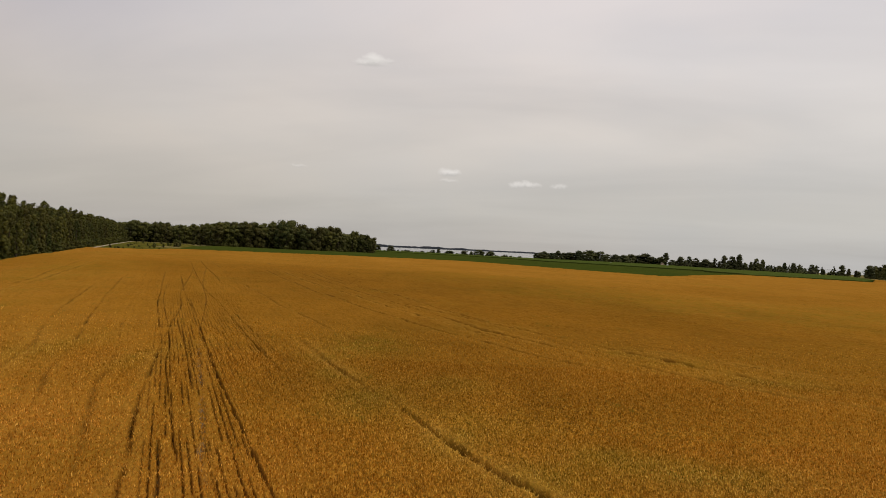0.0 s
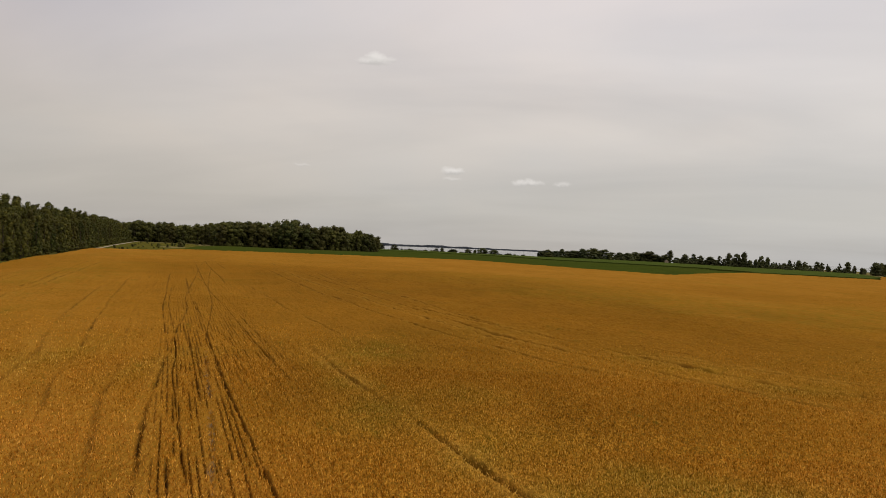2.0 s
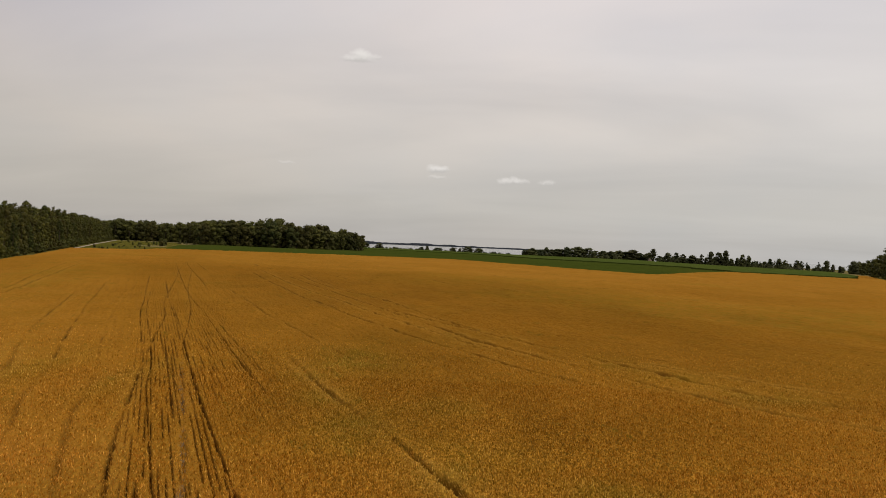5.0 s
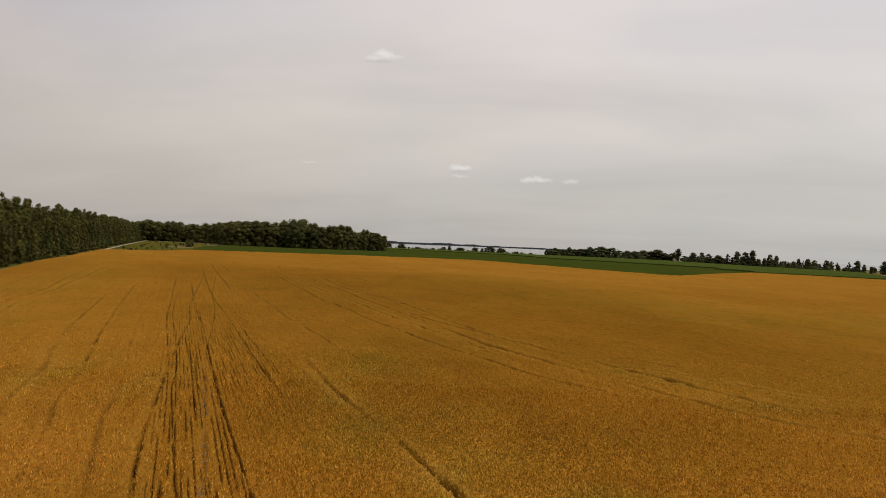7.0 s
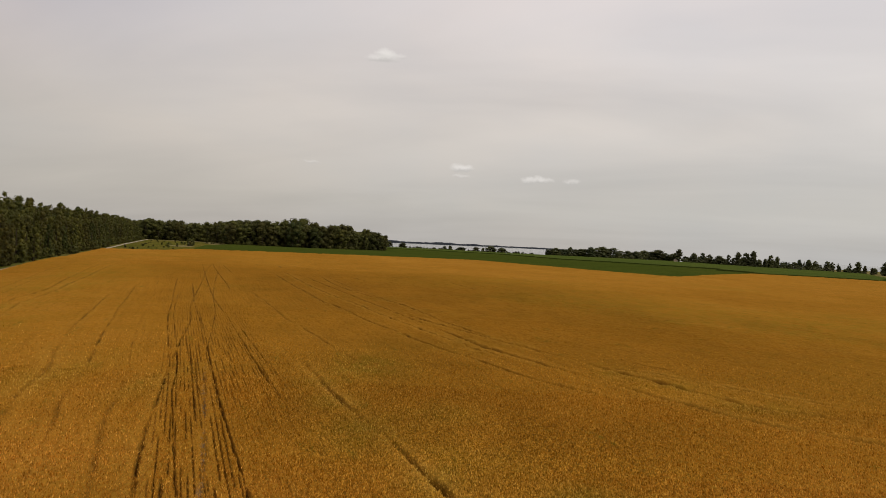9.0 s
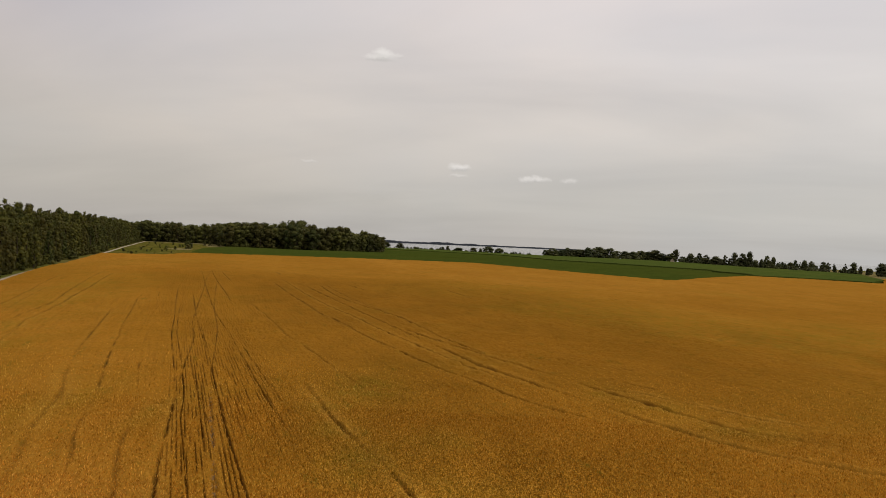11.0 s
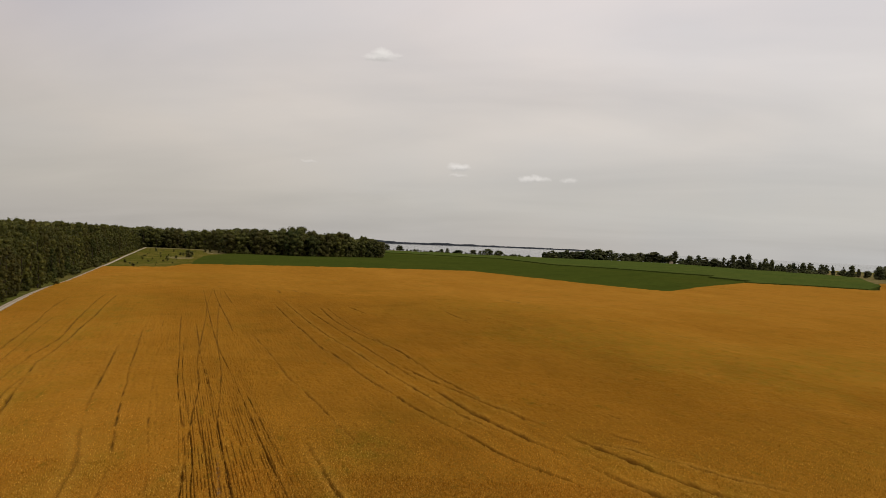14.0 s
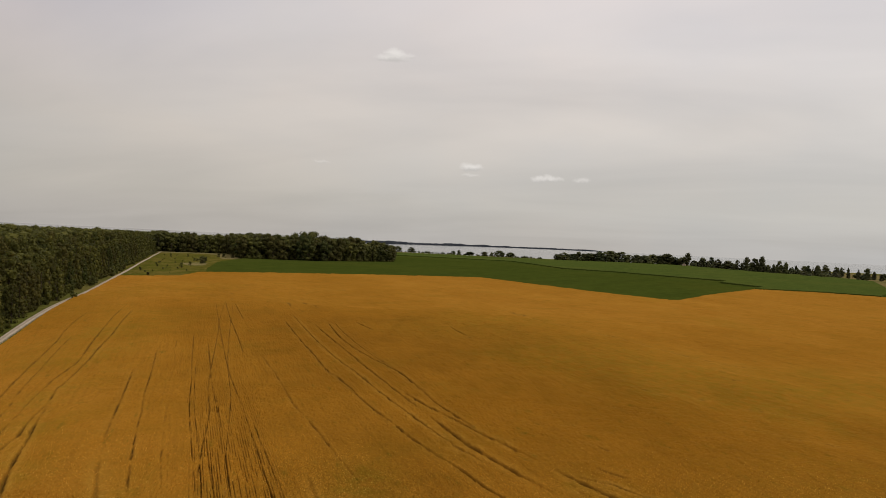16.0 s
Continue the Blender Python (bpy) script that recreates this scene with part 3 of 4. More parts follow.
track(0.080, 0.18, (31.5, 70.8), (35.2, 66.9), (39.1, 64.4), flank=0.8)

LODGED = ((9.0, 30.6, 1.2, 1.8), (11.0, 28.0, 1.6, 1.8), (13.4, 25.4, 2.0, 1.2), (16.5, 23.2, 2.4, 1.0), (2.0, 36.5, 1.6, 3.0))
GREEN = ((9.0, 31.0, 1.2, 2.2), (11.2, 28.0, 1.6, 1.6), (13.6, 25.0, 2.2, 1.4), (-4.6, 25.0, 0.9, 1.4), (-1.8, 18.4, 1.5, 2.0), (1.4, 16.6, 1.9, 1.8), (0.4, 15.0, 1.0, 1.4), (2.0, 12.6, 1.2, 1.4), (4.2, 14.6, 1.2, 0.9), (-3.4, 22.0, 1.0, 1.4), (0.6, 20.8, 1.4, 1.4), (5.8, 13.4, 2.2, 1.0), (-11.0, 24.0, 0.9, 3.0),
         (10.4, 105, 14, 12), (27.2, 63.0, 9, 8), (-3.5, 28.5, 2.4, 4.0), (-36, 56, 2.2, 7), (-44, 73, 2.4, 7), (-22.5, 26, 2, 4), (-31, 45, 2, 9), (-26, 33, 2, 5), (48.0, 66.0, 14, 9), (-15.5, 22.5, 1.6, 5), (21.5, 56, 3, 3), (34, 54, 14, 9), (18, 78, 12, 10), (14.7, 69.5, 9, 8), (33.1, 40.8, 0.5, 0.5))


def trodden_shade(x, y):
    """How far the wheat is pressed down, in metres, how dark it is painted for bareness and groove shade, how much of
    it lies flat and how much soil shows, 0..1.
    """
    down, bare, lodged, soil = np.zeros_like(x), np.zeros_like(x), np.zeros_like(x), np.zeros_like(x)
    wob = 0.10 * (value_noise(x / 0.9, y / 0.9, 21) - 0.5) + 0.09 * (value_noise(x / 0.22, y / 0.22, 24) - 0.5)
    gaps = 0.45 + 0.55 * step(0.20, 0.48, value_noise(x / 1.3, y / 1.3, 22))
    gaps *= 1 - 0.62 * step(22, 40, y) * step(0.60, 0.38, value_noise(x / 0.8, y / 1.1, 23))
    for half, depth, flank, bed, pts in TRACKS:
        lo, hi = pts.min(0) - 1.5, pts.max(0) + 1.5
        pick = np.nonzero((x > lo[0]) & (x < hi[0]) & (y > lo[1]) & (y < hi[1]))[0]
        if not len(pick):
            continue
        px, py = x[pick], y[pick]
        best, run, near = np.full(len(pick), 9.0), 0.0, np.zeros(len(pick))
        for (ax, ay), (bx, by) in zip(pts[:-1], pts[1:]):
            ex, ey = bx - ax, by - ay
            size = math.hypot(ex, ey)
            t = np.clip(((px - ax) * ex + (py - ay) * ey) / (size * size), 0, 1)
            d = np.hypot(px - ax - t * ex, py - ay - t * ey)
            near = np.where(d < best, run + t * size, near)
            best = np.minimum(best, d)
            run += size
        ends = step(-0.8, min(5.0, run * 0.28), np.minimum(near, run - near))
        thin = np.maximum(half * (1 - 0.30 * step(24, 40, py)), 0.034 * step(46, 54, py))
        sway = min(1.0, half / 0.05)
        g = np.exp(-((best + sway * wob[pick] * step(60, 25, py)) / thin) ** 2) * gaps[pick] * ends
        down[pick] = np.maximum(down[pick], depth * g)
        # deeper tracks are painted darker: bare straw and the shade in the groove
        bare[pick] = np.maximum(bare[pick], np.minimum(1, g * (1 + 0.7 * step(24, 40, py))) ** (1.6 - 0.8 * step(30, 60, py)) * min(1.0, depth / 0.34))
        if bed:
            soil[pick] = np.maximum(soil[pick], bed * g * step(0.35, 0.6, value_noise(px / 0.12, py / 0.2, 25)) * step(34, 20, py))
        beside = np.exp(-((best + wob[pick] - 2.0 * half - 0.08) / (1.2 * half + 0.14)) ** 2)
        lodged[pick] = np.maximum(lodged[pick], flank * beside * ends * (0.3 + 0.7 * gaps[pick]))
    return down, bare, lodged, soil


def canopy(x, y, fine):
    """Height of the wheat's top, and what its material needs to know; fine: the mesh resolves single tufts."""
    down, bare, lodged, soil = trodden_shade(x, y)
    z = crop_z(x, y) + 0.10 * (value_noise(x / 7, y / 11, 31) - 0.5) + 0.07 * (value_noise(x / 1.3, y / 1.3, 32) - 0.5)
    u = x + DRILL * y
    if fine:
        z += (0.07 + 0.09 * step(26, 46, y)) * (value_noise(x / 0.07, y / 0.13, 33) - 0.5) + 0.05 * (value_noise(x / 0.4, y / 0.4, 34) - 0.5)
        # furrows between the drilled rows, open where the sprayer drives
        k = np.floor(u / 0.165)
        part_of = u / 0.165 - k - 0.5
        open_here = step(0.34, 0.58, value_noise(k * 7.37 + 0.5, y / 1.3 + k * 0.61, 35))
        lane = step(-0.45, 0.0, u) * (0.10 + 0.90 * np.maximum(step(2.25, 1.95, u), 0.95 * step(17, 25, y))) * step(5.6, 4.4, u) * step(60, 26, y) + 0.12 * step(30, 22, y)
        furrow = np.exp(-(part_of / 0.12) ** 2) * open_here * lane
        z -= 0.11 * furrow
        # shade between the drilled rows, painted into the colour
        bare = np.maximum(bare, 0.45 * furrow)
    else:
        z += 0.24 * (value_noise(x / 0.6, y / 0.9, 33) - 0.5)
    green = np.zeros_like(x)
    for gx, gy, sx, sy in GREEN:
        green += np.exp(-((x - gx) / sx) ** 2 - ((y - gy) / sy) ** 2)
    green *= 0.35 + 0.9 * value_noise(x / 3.0, y / 4.0, 37)
    green += 0.5 * step(0.66, 0.9, value_noise(x / 14, y / 30, 38))
    flat = sum(np.exp(-((x - gx) / sx) ** 2 - ((y - gy) / sy) ** 2) for gx, gy, sx, sy in LODGED)
    lodged = np.clip(np.maximum(lodged, 0.45 * flat * step(0.3, 0.7, value_noise(x / 0.5, y / 0.7, 45))), 0, 1)
    z = z - 0.14 * flat * value_noise(x / 0.35, y / 0.5, 46)
    # how strongly the painted ears and their shaded gaps show
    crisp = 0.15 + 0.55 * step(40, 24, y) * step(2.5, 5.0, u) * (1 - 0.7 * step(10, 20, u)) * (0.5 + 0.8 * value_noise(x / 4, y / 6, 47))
    # painted by place: paler for haze far off, duller for stalk shade, random patches
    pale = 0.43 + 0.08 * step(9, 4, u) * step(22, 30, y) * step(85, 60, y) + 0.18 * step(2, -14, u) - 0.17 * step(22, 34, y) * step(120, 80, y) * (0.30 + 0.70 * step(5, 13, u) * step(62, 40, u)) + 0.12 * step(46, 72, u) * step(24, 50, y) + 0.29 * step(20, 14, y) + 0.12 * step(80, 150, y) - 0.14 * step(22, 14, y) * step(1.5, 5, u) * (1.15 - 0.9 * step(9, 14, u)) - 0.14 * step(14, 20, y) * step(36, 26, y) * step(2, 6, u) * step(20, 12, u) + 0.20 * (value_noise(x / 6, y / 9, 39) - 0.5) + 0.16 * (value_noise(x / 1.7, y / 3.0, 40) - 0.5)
    return z - down, {"trodden_shade": np.clip(bare, 0, 1), "green": np.clip(green, 0, 1), "lodged": lodged, "soil": soil, "pale": np.clip(pale, 0, 1), "crisp": crisp}


def wheat_zone(name, us, y0, y1, rows, fine):
    """A piece of the crop's top, from y0 to y1 or to the field's far edge, in columns along the track."""
    us = np.asarray(us)
    y0 -= 1.0
    far = np.minimum(y1, np.interp(us, WHEAT_U, WHEAT_Y)) if y1 else np.interp(us, WHEAT_U, WHEAT_Y)
    t = np.linspace(0, 1, rows)
    Y = y0 + (far - y0)[:, None] * t[None, :]
    X = us[:, None] + ROAD_SLOPE * Y + bend(Y) * step(12, 2, us - ROAD_X)[:, None]
    x, y = X.ravel(), Y.ravel()
    z, look_of = canopy(x, y, fine)
    Z = z.reshape(X.shape)
    Z[:, 0] -= 0.35      # tucked under the piece before it
    if not y1:       # stalks down to the soil along the far edge
        X, Y, Z = np.c_[X, X[:, -1:]], np.c_[Y, Y[:, -1:] + 0.05], np.c_[Z, Z[:, -1:] - 0.85]
        look_of = {key: np.c_[val.reshape(len(us), -1), val.reshape(len(us), -1)[:, -1:]] for key, val in look_of.items()}
    me = mesh(name, np.stack([X, Y, Z], -1).reshape(-1, 3), grid_faces(*X.shape), M_WHEAT, True)
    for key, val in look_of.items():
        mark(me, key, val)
    return me


def build_wheat():
    field = tagged(new("wheat_field"), "ripe golden wheat field crossed by dark wheel tracks", "wheat field", kind="stuff")
    left = ROAD_X + 1.45
    part("wheat_canopy", wheat_zone("wheat_near", np.concatenate([np.arange(-6, -0.8, 0.04), np.arange(-0.8, 5.4, 0.016), np.arange(5.4, 20, 0.04), [20]]), 9.0, 19.0, 170, True), field)
    part("wheat_canopy", wheat_zone("wheat_near", np.concatenate([np.arange(-6, -1.0, 0.05), np.arange(-1.0, 5.2, 0.022), np.arange(5.2, 20, 0.05), [20]]), 19.0, 31.0, 130, True), field)
    part("wheat_canopy", wheat_zone("wheat_near", np.append(np.arange(20, 36, 0.07), 36), 9.0, 31.0, 200, True), field)
    part("wheat_canopy", wheat_zone("wheat_near", np.append(np.arange(-13, -6, 0.06), -6), 9.0, 31.0, 200, True), field)
    part("wheat_canopy", wheat_zone("wheat_near_side", np.append(np.arange(left, -13, 0.25), -13), 9.0, 31.0, 90, True), field)
    part("wheat_canopy", wheat_zone("wheat_near_side", np.append(np.arange(36, 62, 0.25), 62), 9.0, 31.0, 90, True), field)
    part("wheat_canopy", wheat_zone("wheat_middle", np.concatenate([np.arange(left, -1, 0.08), np.arange(-1, 5.2, 0.025), np.arange(5.2, 40, 0.07), np.arange(40, 62, 0.15), [62]]), 31.0, 50.0, 140, True), field)
    part("wheat_canopy", wheat_zone("wheat_middle", np.concatenate([np.arange(left, -3, 0.085), np.arange(-3, 5.5, 0.06), np.arange(5.5, 46, 0.085), np.arange(46, 140, 0.25), [140]]), 50.0, 115.0, 160, True), field)
    part("wheat_canopy", wheat_zone("wheat_far", np.concatenate([np.arange(left, 286, 0.6), [286, 288.4, 290.8, 296, 304, 315, 330, 350, 380]]), 115.0, None, 115, False), field)
    part("wheat_canopy", wheat_zone("wheat_side", np.arange(62, 330, 2.0), 9.0, 50.0, 20, False), field)
    part("wheat_canopy", wheat_zone("wheat_side", np.arange(140, 330, 2.0), 50.0, 115.0, 36, False), field)
    part("wheat_canopy", wheat_zone("wheat_behind", np.arange(left, 330, 2.0), -60.0, 9.0, 35, False), field)
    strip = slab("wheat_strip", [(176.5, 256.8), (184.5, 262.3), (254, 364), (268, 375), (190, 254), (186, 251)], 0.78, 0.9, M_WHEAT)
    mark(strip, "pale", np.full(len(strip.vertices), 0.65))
    part("wheat_canopy", strip, field)
    # upright stalks with their ears, standing out of the canopy
    rng = np.random.default_rng(4)
    pos = []
    for y0, y1, per in ((9.0, 16.0, 640), (16.0, 25.0, 340), (25.0, 38.0, 110)):
        wide = 0.80 * (y1 + 7)
        k = int((y1 - y0) * 2 * wide * per)
        y, x = rng.uniform(y0, y1, k), rng.uniform(-wide, wide, k) + 0.4
        keep = (np.abs(x - 0.4) < 0.80 * (y + 7)) & (rng.random(k) < step(38, 24, y))
        pos.append(np.stack([x[keep], y[keep]], -1))
    pos = np.concatenate(pos)
    z, look_of = canopy(pos[:, 0].copy(), pos[:, 1].copy(), True)
    u = pos[:, 0] + DRILL * pos[:, 1]
    full = 0.7 + 0.3 * step(1.0, 3.5, u)
    keep = (look_of["trodden_shade"] < rng.uniform(0.15, 0.7, len(z))) & (rng.random(len(z)) < full)
    pos, z = pos[keep], z[keep]
    k = len(z)
    size = (0.6 + 0.6 * rng.random(k)) * (0.85 + 0.010 * pos[:, 1])
    turn = rng.uniform(0, 2 * math.pi, k)
    lean = rng.uniform(0.0, 0.55, k) + 0.5 * look_of["lodged"][keep]
    face = rng.uniform(-0.9, 0.9, k)
    ax = np.stack([np.cos(turn) * np.sin(lean), np.sin(turn) * np.sin(lean), np.cos(lean)], -1)
    side = np.stack([np.cos(face), np.sin(face), 0 * face], -1)
    foot = np.stack([pos[:, 0], pos[:, 1], z - 0.045], -1)
    h, w = (0.105 * size)[:, None], (0.0105 * size)[:, None]
    v = np.stack([foot - side * w * 0.45, foot + side * w * 0.45, foot + ax * h * 0.68 + side * w, foot + ax * h, foot + ax * h * 0.68 - side * w], 1).reshape(-1, 3)
    b = np.arange(k)[:, None] * 5
    f = np.concatenate([b + np.array([0, 1, 2]), b + np.array([0, 2, 4]), b + np.array([4, 2, 3])])
    me = mesh("wheat_ears", v, f, M_EAR)
    for key in ("green", "lodged", "pale"):
        mark(me, key, np.repeat(look_of[key][keep], 5))
    part("wheat_ears", me, field, "pale golden ears and bent stalks")


def slab(name, pts, height, thick, mat, cell=20.0):
    """A low crop or sheet over the polygon pts, following the land, with walls down its rim."""
    bm = bmesh.new()
    vs = [bm.verts.new((x, y, 0)) for x, y in pts]
    bm.faces.new(vs)
    lo, hi = np.min(pts, 0), np.max(pts, 0)
    for axis in (0, 1):
        for c in np.arange(lo[axis] + cell, hi[axis], cell):
            co, no = [0, 0, 0], [0, 0, 0]
            co[axis], no[axis] = c, 1
            bmesh.ops.bisect_plane(bm, geom=bm.verts[:] + bm.edges[:] + bm.faces[:], plane_co=co, plane_no=no)
    rim = [e for e in bm.edges if e.is_boundary]
    ret = bmesh.ops.extrude_edge_only(bm, edges=rim)
    low = {v for v in ret["geom"] if isinstance(v, bmesh.types.BMVert)}
    for v in bm.verts:
        v.co.z = float(ground_z(v.co.x, v.co.y)) + height - (thick if v in low else 0)
    bmesh.ops.recalc_face_normals(bm, faces=bm.faces[:])
    bmesh.ops.triangulate(bm, faces=bm.faces[:])
    return from_bm(name, bm, mat)


def build_fields():
    soy = new("soybean_field", slab("soybean_field", [(-85.4, 199.6), (-63.3, 214.9), (-24.8, 237.1), (8.9, 252.5), (37.5, 210.9), (52.2, 192.2), (65.5, 180.5), (90.9, 218.4), (129.8, 270.2), (142.3, 290.3), (134.6, 320.6), (148.5, 346.5), (130.2, 370.0), (106.2, 409.0), (72.3, 432.0), (61.6, 511.0), (48.0, 600.0), (-0.2, 607.4), (-85.7, 611.5), (-58.2, 463.5), (-44.0, 401.5), (-82.3, 341.3), (-119.0, 328.2), (-118.2, 315.1), (-111.0, 272.7), (-94.0, 221.3)], 0.55, 0.9, M_SOY))
    tagged(soy, "dense dark green soybean field behind the wheat", "soybean field", kind="stuff")
    far = new("maize_field", slab("maize_field", [(143.5, 290.0), (130.6, 270.5), (157.4, 269.8), (177.1, 258.7), (217.3, 309.3), (258.2, 379.1), (337.7, 511.1), (355.7, 599.3), (346.7, 687.4), (327.8, 785.3), (295.3, 867.2), (224.7, 861.0), (133.7, 815.4), (58.4, 789.3), (-14.8, 821.2), (-83.7, 756.7), (-87.6, 613.2), (-0.2, 609.2), (49.0, 602.0), (62.6, 511.6), (73.3, 432.6), (107.2, 409.8), (131.2, 370.8), (150.0, 346.5), (136.2, 320.8)], 1.20, 1.6, M_SOY_FAR))
    tagged(far, "green row crop standing taller beyond a dark field edge", "crop field", kind="stuff")
    meadow = new("meadow", slab("meadow", [(-97.4, 165.6), (-83.6, 177.1), (-86.4, 198.2), (-85.4, 200.2), (-93.1, 221.4), (-110.1, 272.9), (-117.4, 316.3), (-119.1, 330.4), (-144.9, 389.6), (-165.3, 405.9), (-194.8, 382.2), (-125.7, 225.3)], 0.0, 0.5, M_MEADOW))
    pasture = new("pasture", slab("pasture", [(264, 384), (340, 512), (358, 599), (349, 688), (330, 786), (298, 866), (430, 884), (900, 930), (900, 384)], 0.0, 0.5, M_PASTURE, 30.0))
    tagged(pasture, "dry tan pasture with scattered trees before the lake", "pasture", kind="structure")
    verge = new("dry_verge", slab("dry_verge", [(-191.0, 366.0), (-166.5, 385.0), (-152.5, 374.0), (-141.0, 348.0), (-126.8, 317.5), (-120.0, 329.0), (-82.3, 341.8), (-61.0, 368.0), (-43.0, 401.5), (-46.0, 406.0), (-62.0, 378.5), (-83.0, 348.0), (-123.0, 337.0), (-146.0, 393.0), (-165.5, 406.0), (-196.0, 386.5)], 0.03, 0.5, M_DRY))
    bare = new("dry_patch", slab("dry_patch", [(-122.0, 258.0), (-118.5, 270.0), (-113.0, 267.0), (-107.0, 249.0), (-111.0, 243.0), (-115.5, 249.0)], 0.03, 0.5, M_DRY, 4.0))
    tagged(bare, "dry trampled patch in the meadow beside bushes", "grass", kind="stuff")
    tagged(verge, "strip of dry pale grass along the foot of the wood", "grass", kind="stuff")
    tagged(meadow, "unmown meadow dotted with dark bushes", "meadow", kind="structure")


def build_road():
    ys = np.arange(-60, 384, 2.0)
    off = np.array([-0.80, -0.70, -0.52, -0.28, 0.0, 0.28, 0.52, 0.70, 0.80])
    hgt = np.array([-0.16, 0.02, 0.00, 0.03, 0.06, 0.03, 0.00, 0.02, -0.16])
    mid = ROAD_X - 0.2 + ROAD_SLOPE * ys + bend(ys) + 0.5 * (value_noise(ys / 22, ys * 0, 41) - 0.5)
    nx, ny = 0.9136, 0.4066
    w = 0.62 + 0.12 * (value_noise(ys / 6, ys * 0 + 4, 42) - 0.5)
    X = mid[None, :] + nx * off[:, None] * w[None, :]
    Y = ys[None, :] + ny * off[:, None] * w[None, :]
    Z = ground_z(X, Y) + 0.05 + hgt[:, None] + 0.03 * (value_noise(X * 2, Y * 2, 43) - 0.5)
    ob = new("road", mesh("road", np.stack([X, Y, Z], -1).reshape(-1, 3), grid_faces(len(off), len(ys))[:, ::-1], M_GRAVEL, True))
    mark(ob.data, "grass", np.repeat([1.0, 0.5, 0.0, 0.0, 0.55, 0.0, 0.0, 0.5, 1.0], len(ys)))
    tagged(ob, "pale gravel farm track between the wood and the wheat", "farm track", kind="structure")


# ---------------------------------------------------------------- trees
def leaf_quads(rng, centres, sizes, out):
    """Small leaf sprays, one four-cornered face each, facing roughly the way out of their clump."""
    k = len(centres)
    nrm = out + rng.normal(size=(k, 3)) * 0.42
    nrm /= np.linalg.norm(nrm, axis=1, keepdims=True)
    a = np.cross(nrm, rng.normal(size=(k, 3)))
    a /= np.linalg.norm(a, axis=1, keepdims=True)
    b = np.cross(nrm, a)
    s = sizes[:, None]
    q = rng.uniform(0.7, 1.25, size=(k, 4, 1))
    v = np.stack([centres + a * s * q[:, 0], centres + b * s * 0.8 * q[:, 1], centres - a * s * q[:, 2], centres - b * s * 0.8 * q[:, 3]], 1)
    return v.reshape(-1, 3), np.arange(k * 4).reshape(-1, 4)


def small_hull():
    """A round hull of 24 faces, for the dense inside of a clump."""
    pts, faces = {}, []
    for axis in range(3):
        for sign in (-1, 1):
            grid = {}
            for i in range(3):
                for j in range(3):
                    p = [0.0, 0.0, 0.0]
                    p[axis], p[(axis + 1) % 3], p[(axis + 2) % 3] = sign, i - 1.0, j - 1.0
                    grid[i, j] = pts.setdefault(tuple(p), len(pts))
            for i in range(2):
                for j in range(2):
                    f = (grid[i, j], grid[i + 1, j], grid[i + 1, j + 1], grid[i, j + 1])
                    faces.append(f if sign > 0 else f[::-1])
    p = np.array(list(pts))
    return p / np.linalg.norm(p, axis=1, keepdims=True), np.array(faces)


HULL_V, HULL_F = small_hull()


def puffs(rng, mids, radii, leaves, leaf, tall=0.85, dense=0.86):
    """Clumps of foliage: leaf sprays over the outside of each, a dense hull within."""
    pick = rng.choice(len(mids), leaves, p=radii ** 2 / (radii ** 2).sum())
    d = rng.normal(size=(leaves, 3))
    d[:, 2] += 0.25
    d /= np.linalg.norm(d, axis=1, keepdims=True)
    reach = radii[pick] * rng.uniform(0.72, 1.12, leaves)
    c = mids[pick] + d * reach[:, None] * np.array([1, 1, tall])
    v, f = leaf_quads(rng, c, leaf * rng.uniform(0.6, 1.3, leaves), d + np.array([0, 0, 0.25]))
    wild = rng.uniform(dense - 0.28, dense, (len(mids), len(HULL_V), 1))
    hv = (mids[:, None, :] + HULL_V[None] * radii[:, None, None] * wild * np.array([1, 1, tall])).reshape(-1, 3)
    hf = (HULL_F[None] + (np.arange(len(mids)) * len(HULL_V))[:, None, None] + len(v)).reshape(-1, 4)
    return np.concatenate([v, hv]), np.concatenate([f, hf])


def crown_mesh(name, seed, height, radius, leaves, leaf, mat, shape="round", bottom=0.08, clumps=24, plump=1.0, tall=0.85):
    """A crown of uneven clumps round the limbs' ends, most of them on its outside."""
    rng = np.random.default_rng(seed)
    t = bottom + (1 - bottom) * (np.arange(clumps) + rng.random(clumps)) / clumps
    if shape == "round":
        prof = np.sqrt(np.clip(1 - ((t - 0.52) / 0.55) ** 2, 0.03, 1))
    elif shape == "full":
        prof = np.sqrt(np.clip(1 - ((t - 0.36) / 0.66) ** 2, 0.05, 1))
    elif shape == "tall":
        prof = np.clip(1.15 * (1 - t ** 3.0), 0.16, 1) * (0.8 + 0.2 * np.sin(t * 9 + seed))
    else:
        prof = np.clip(1.2 * (1 - t), 0.08, 1)
    ang = np.arange(clumps) * 2.4 + rng.uniform(-0.7, 0.7, clumps)
    radii = plump * radius * rng.uniform(0.26, 0.44, clumps) * (0.65 + 0.35 * prof)
    rad = np.maximum(0, radius * prof - radii * 0.8) * rng.uniform(0.45, 1.15, clumps)
    mids = np.stack([np.cos(ang) * rad, np.sin(ang) * rad, np.maximum(t * height, radii * 0.7)], -1)
    mids[:, 2] = np.minimum(mids[:, 2], height - radii * 0.8)
    v, f = puffs(rng, mids, radii, leaves, leaf, tall, 0.86 if tall < 1 else 0.78)
    v[:, 2] = np.maximum(v[:, 2], 0.02)
    return mesh(name, v, f, mat), mids


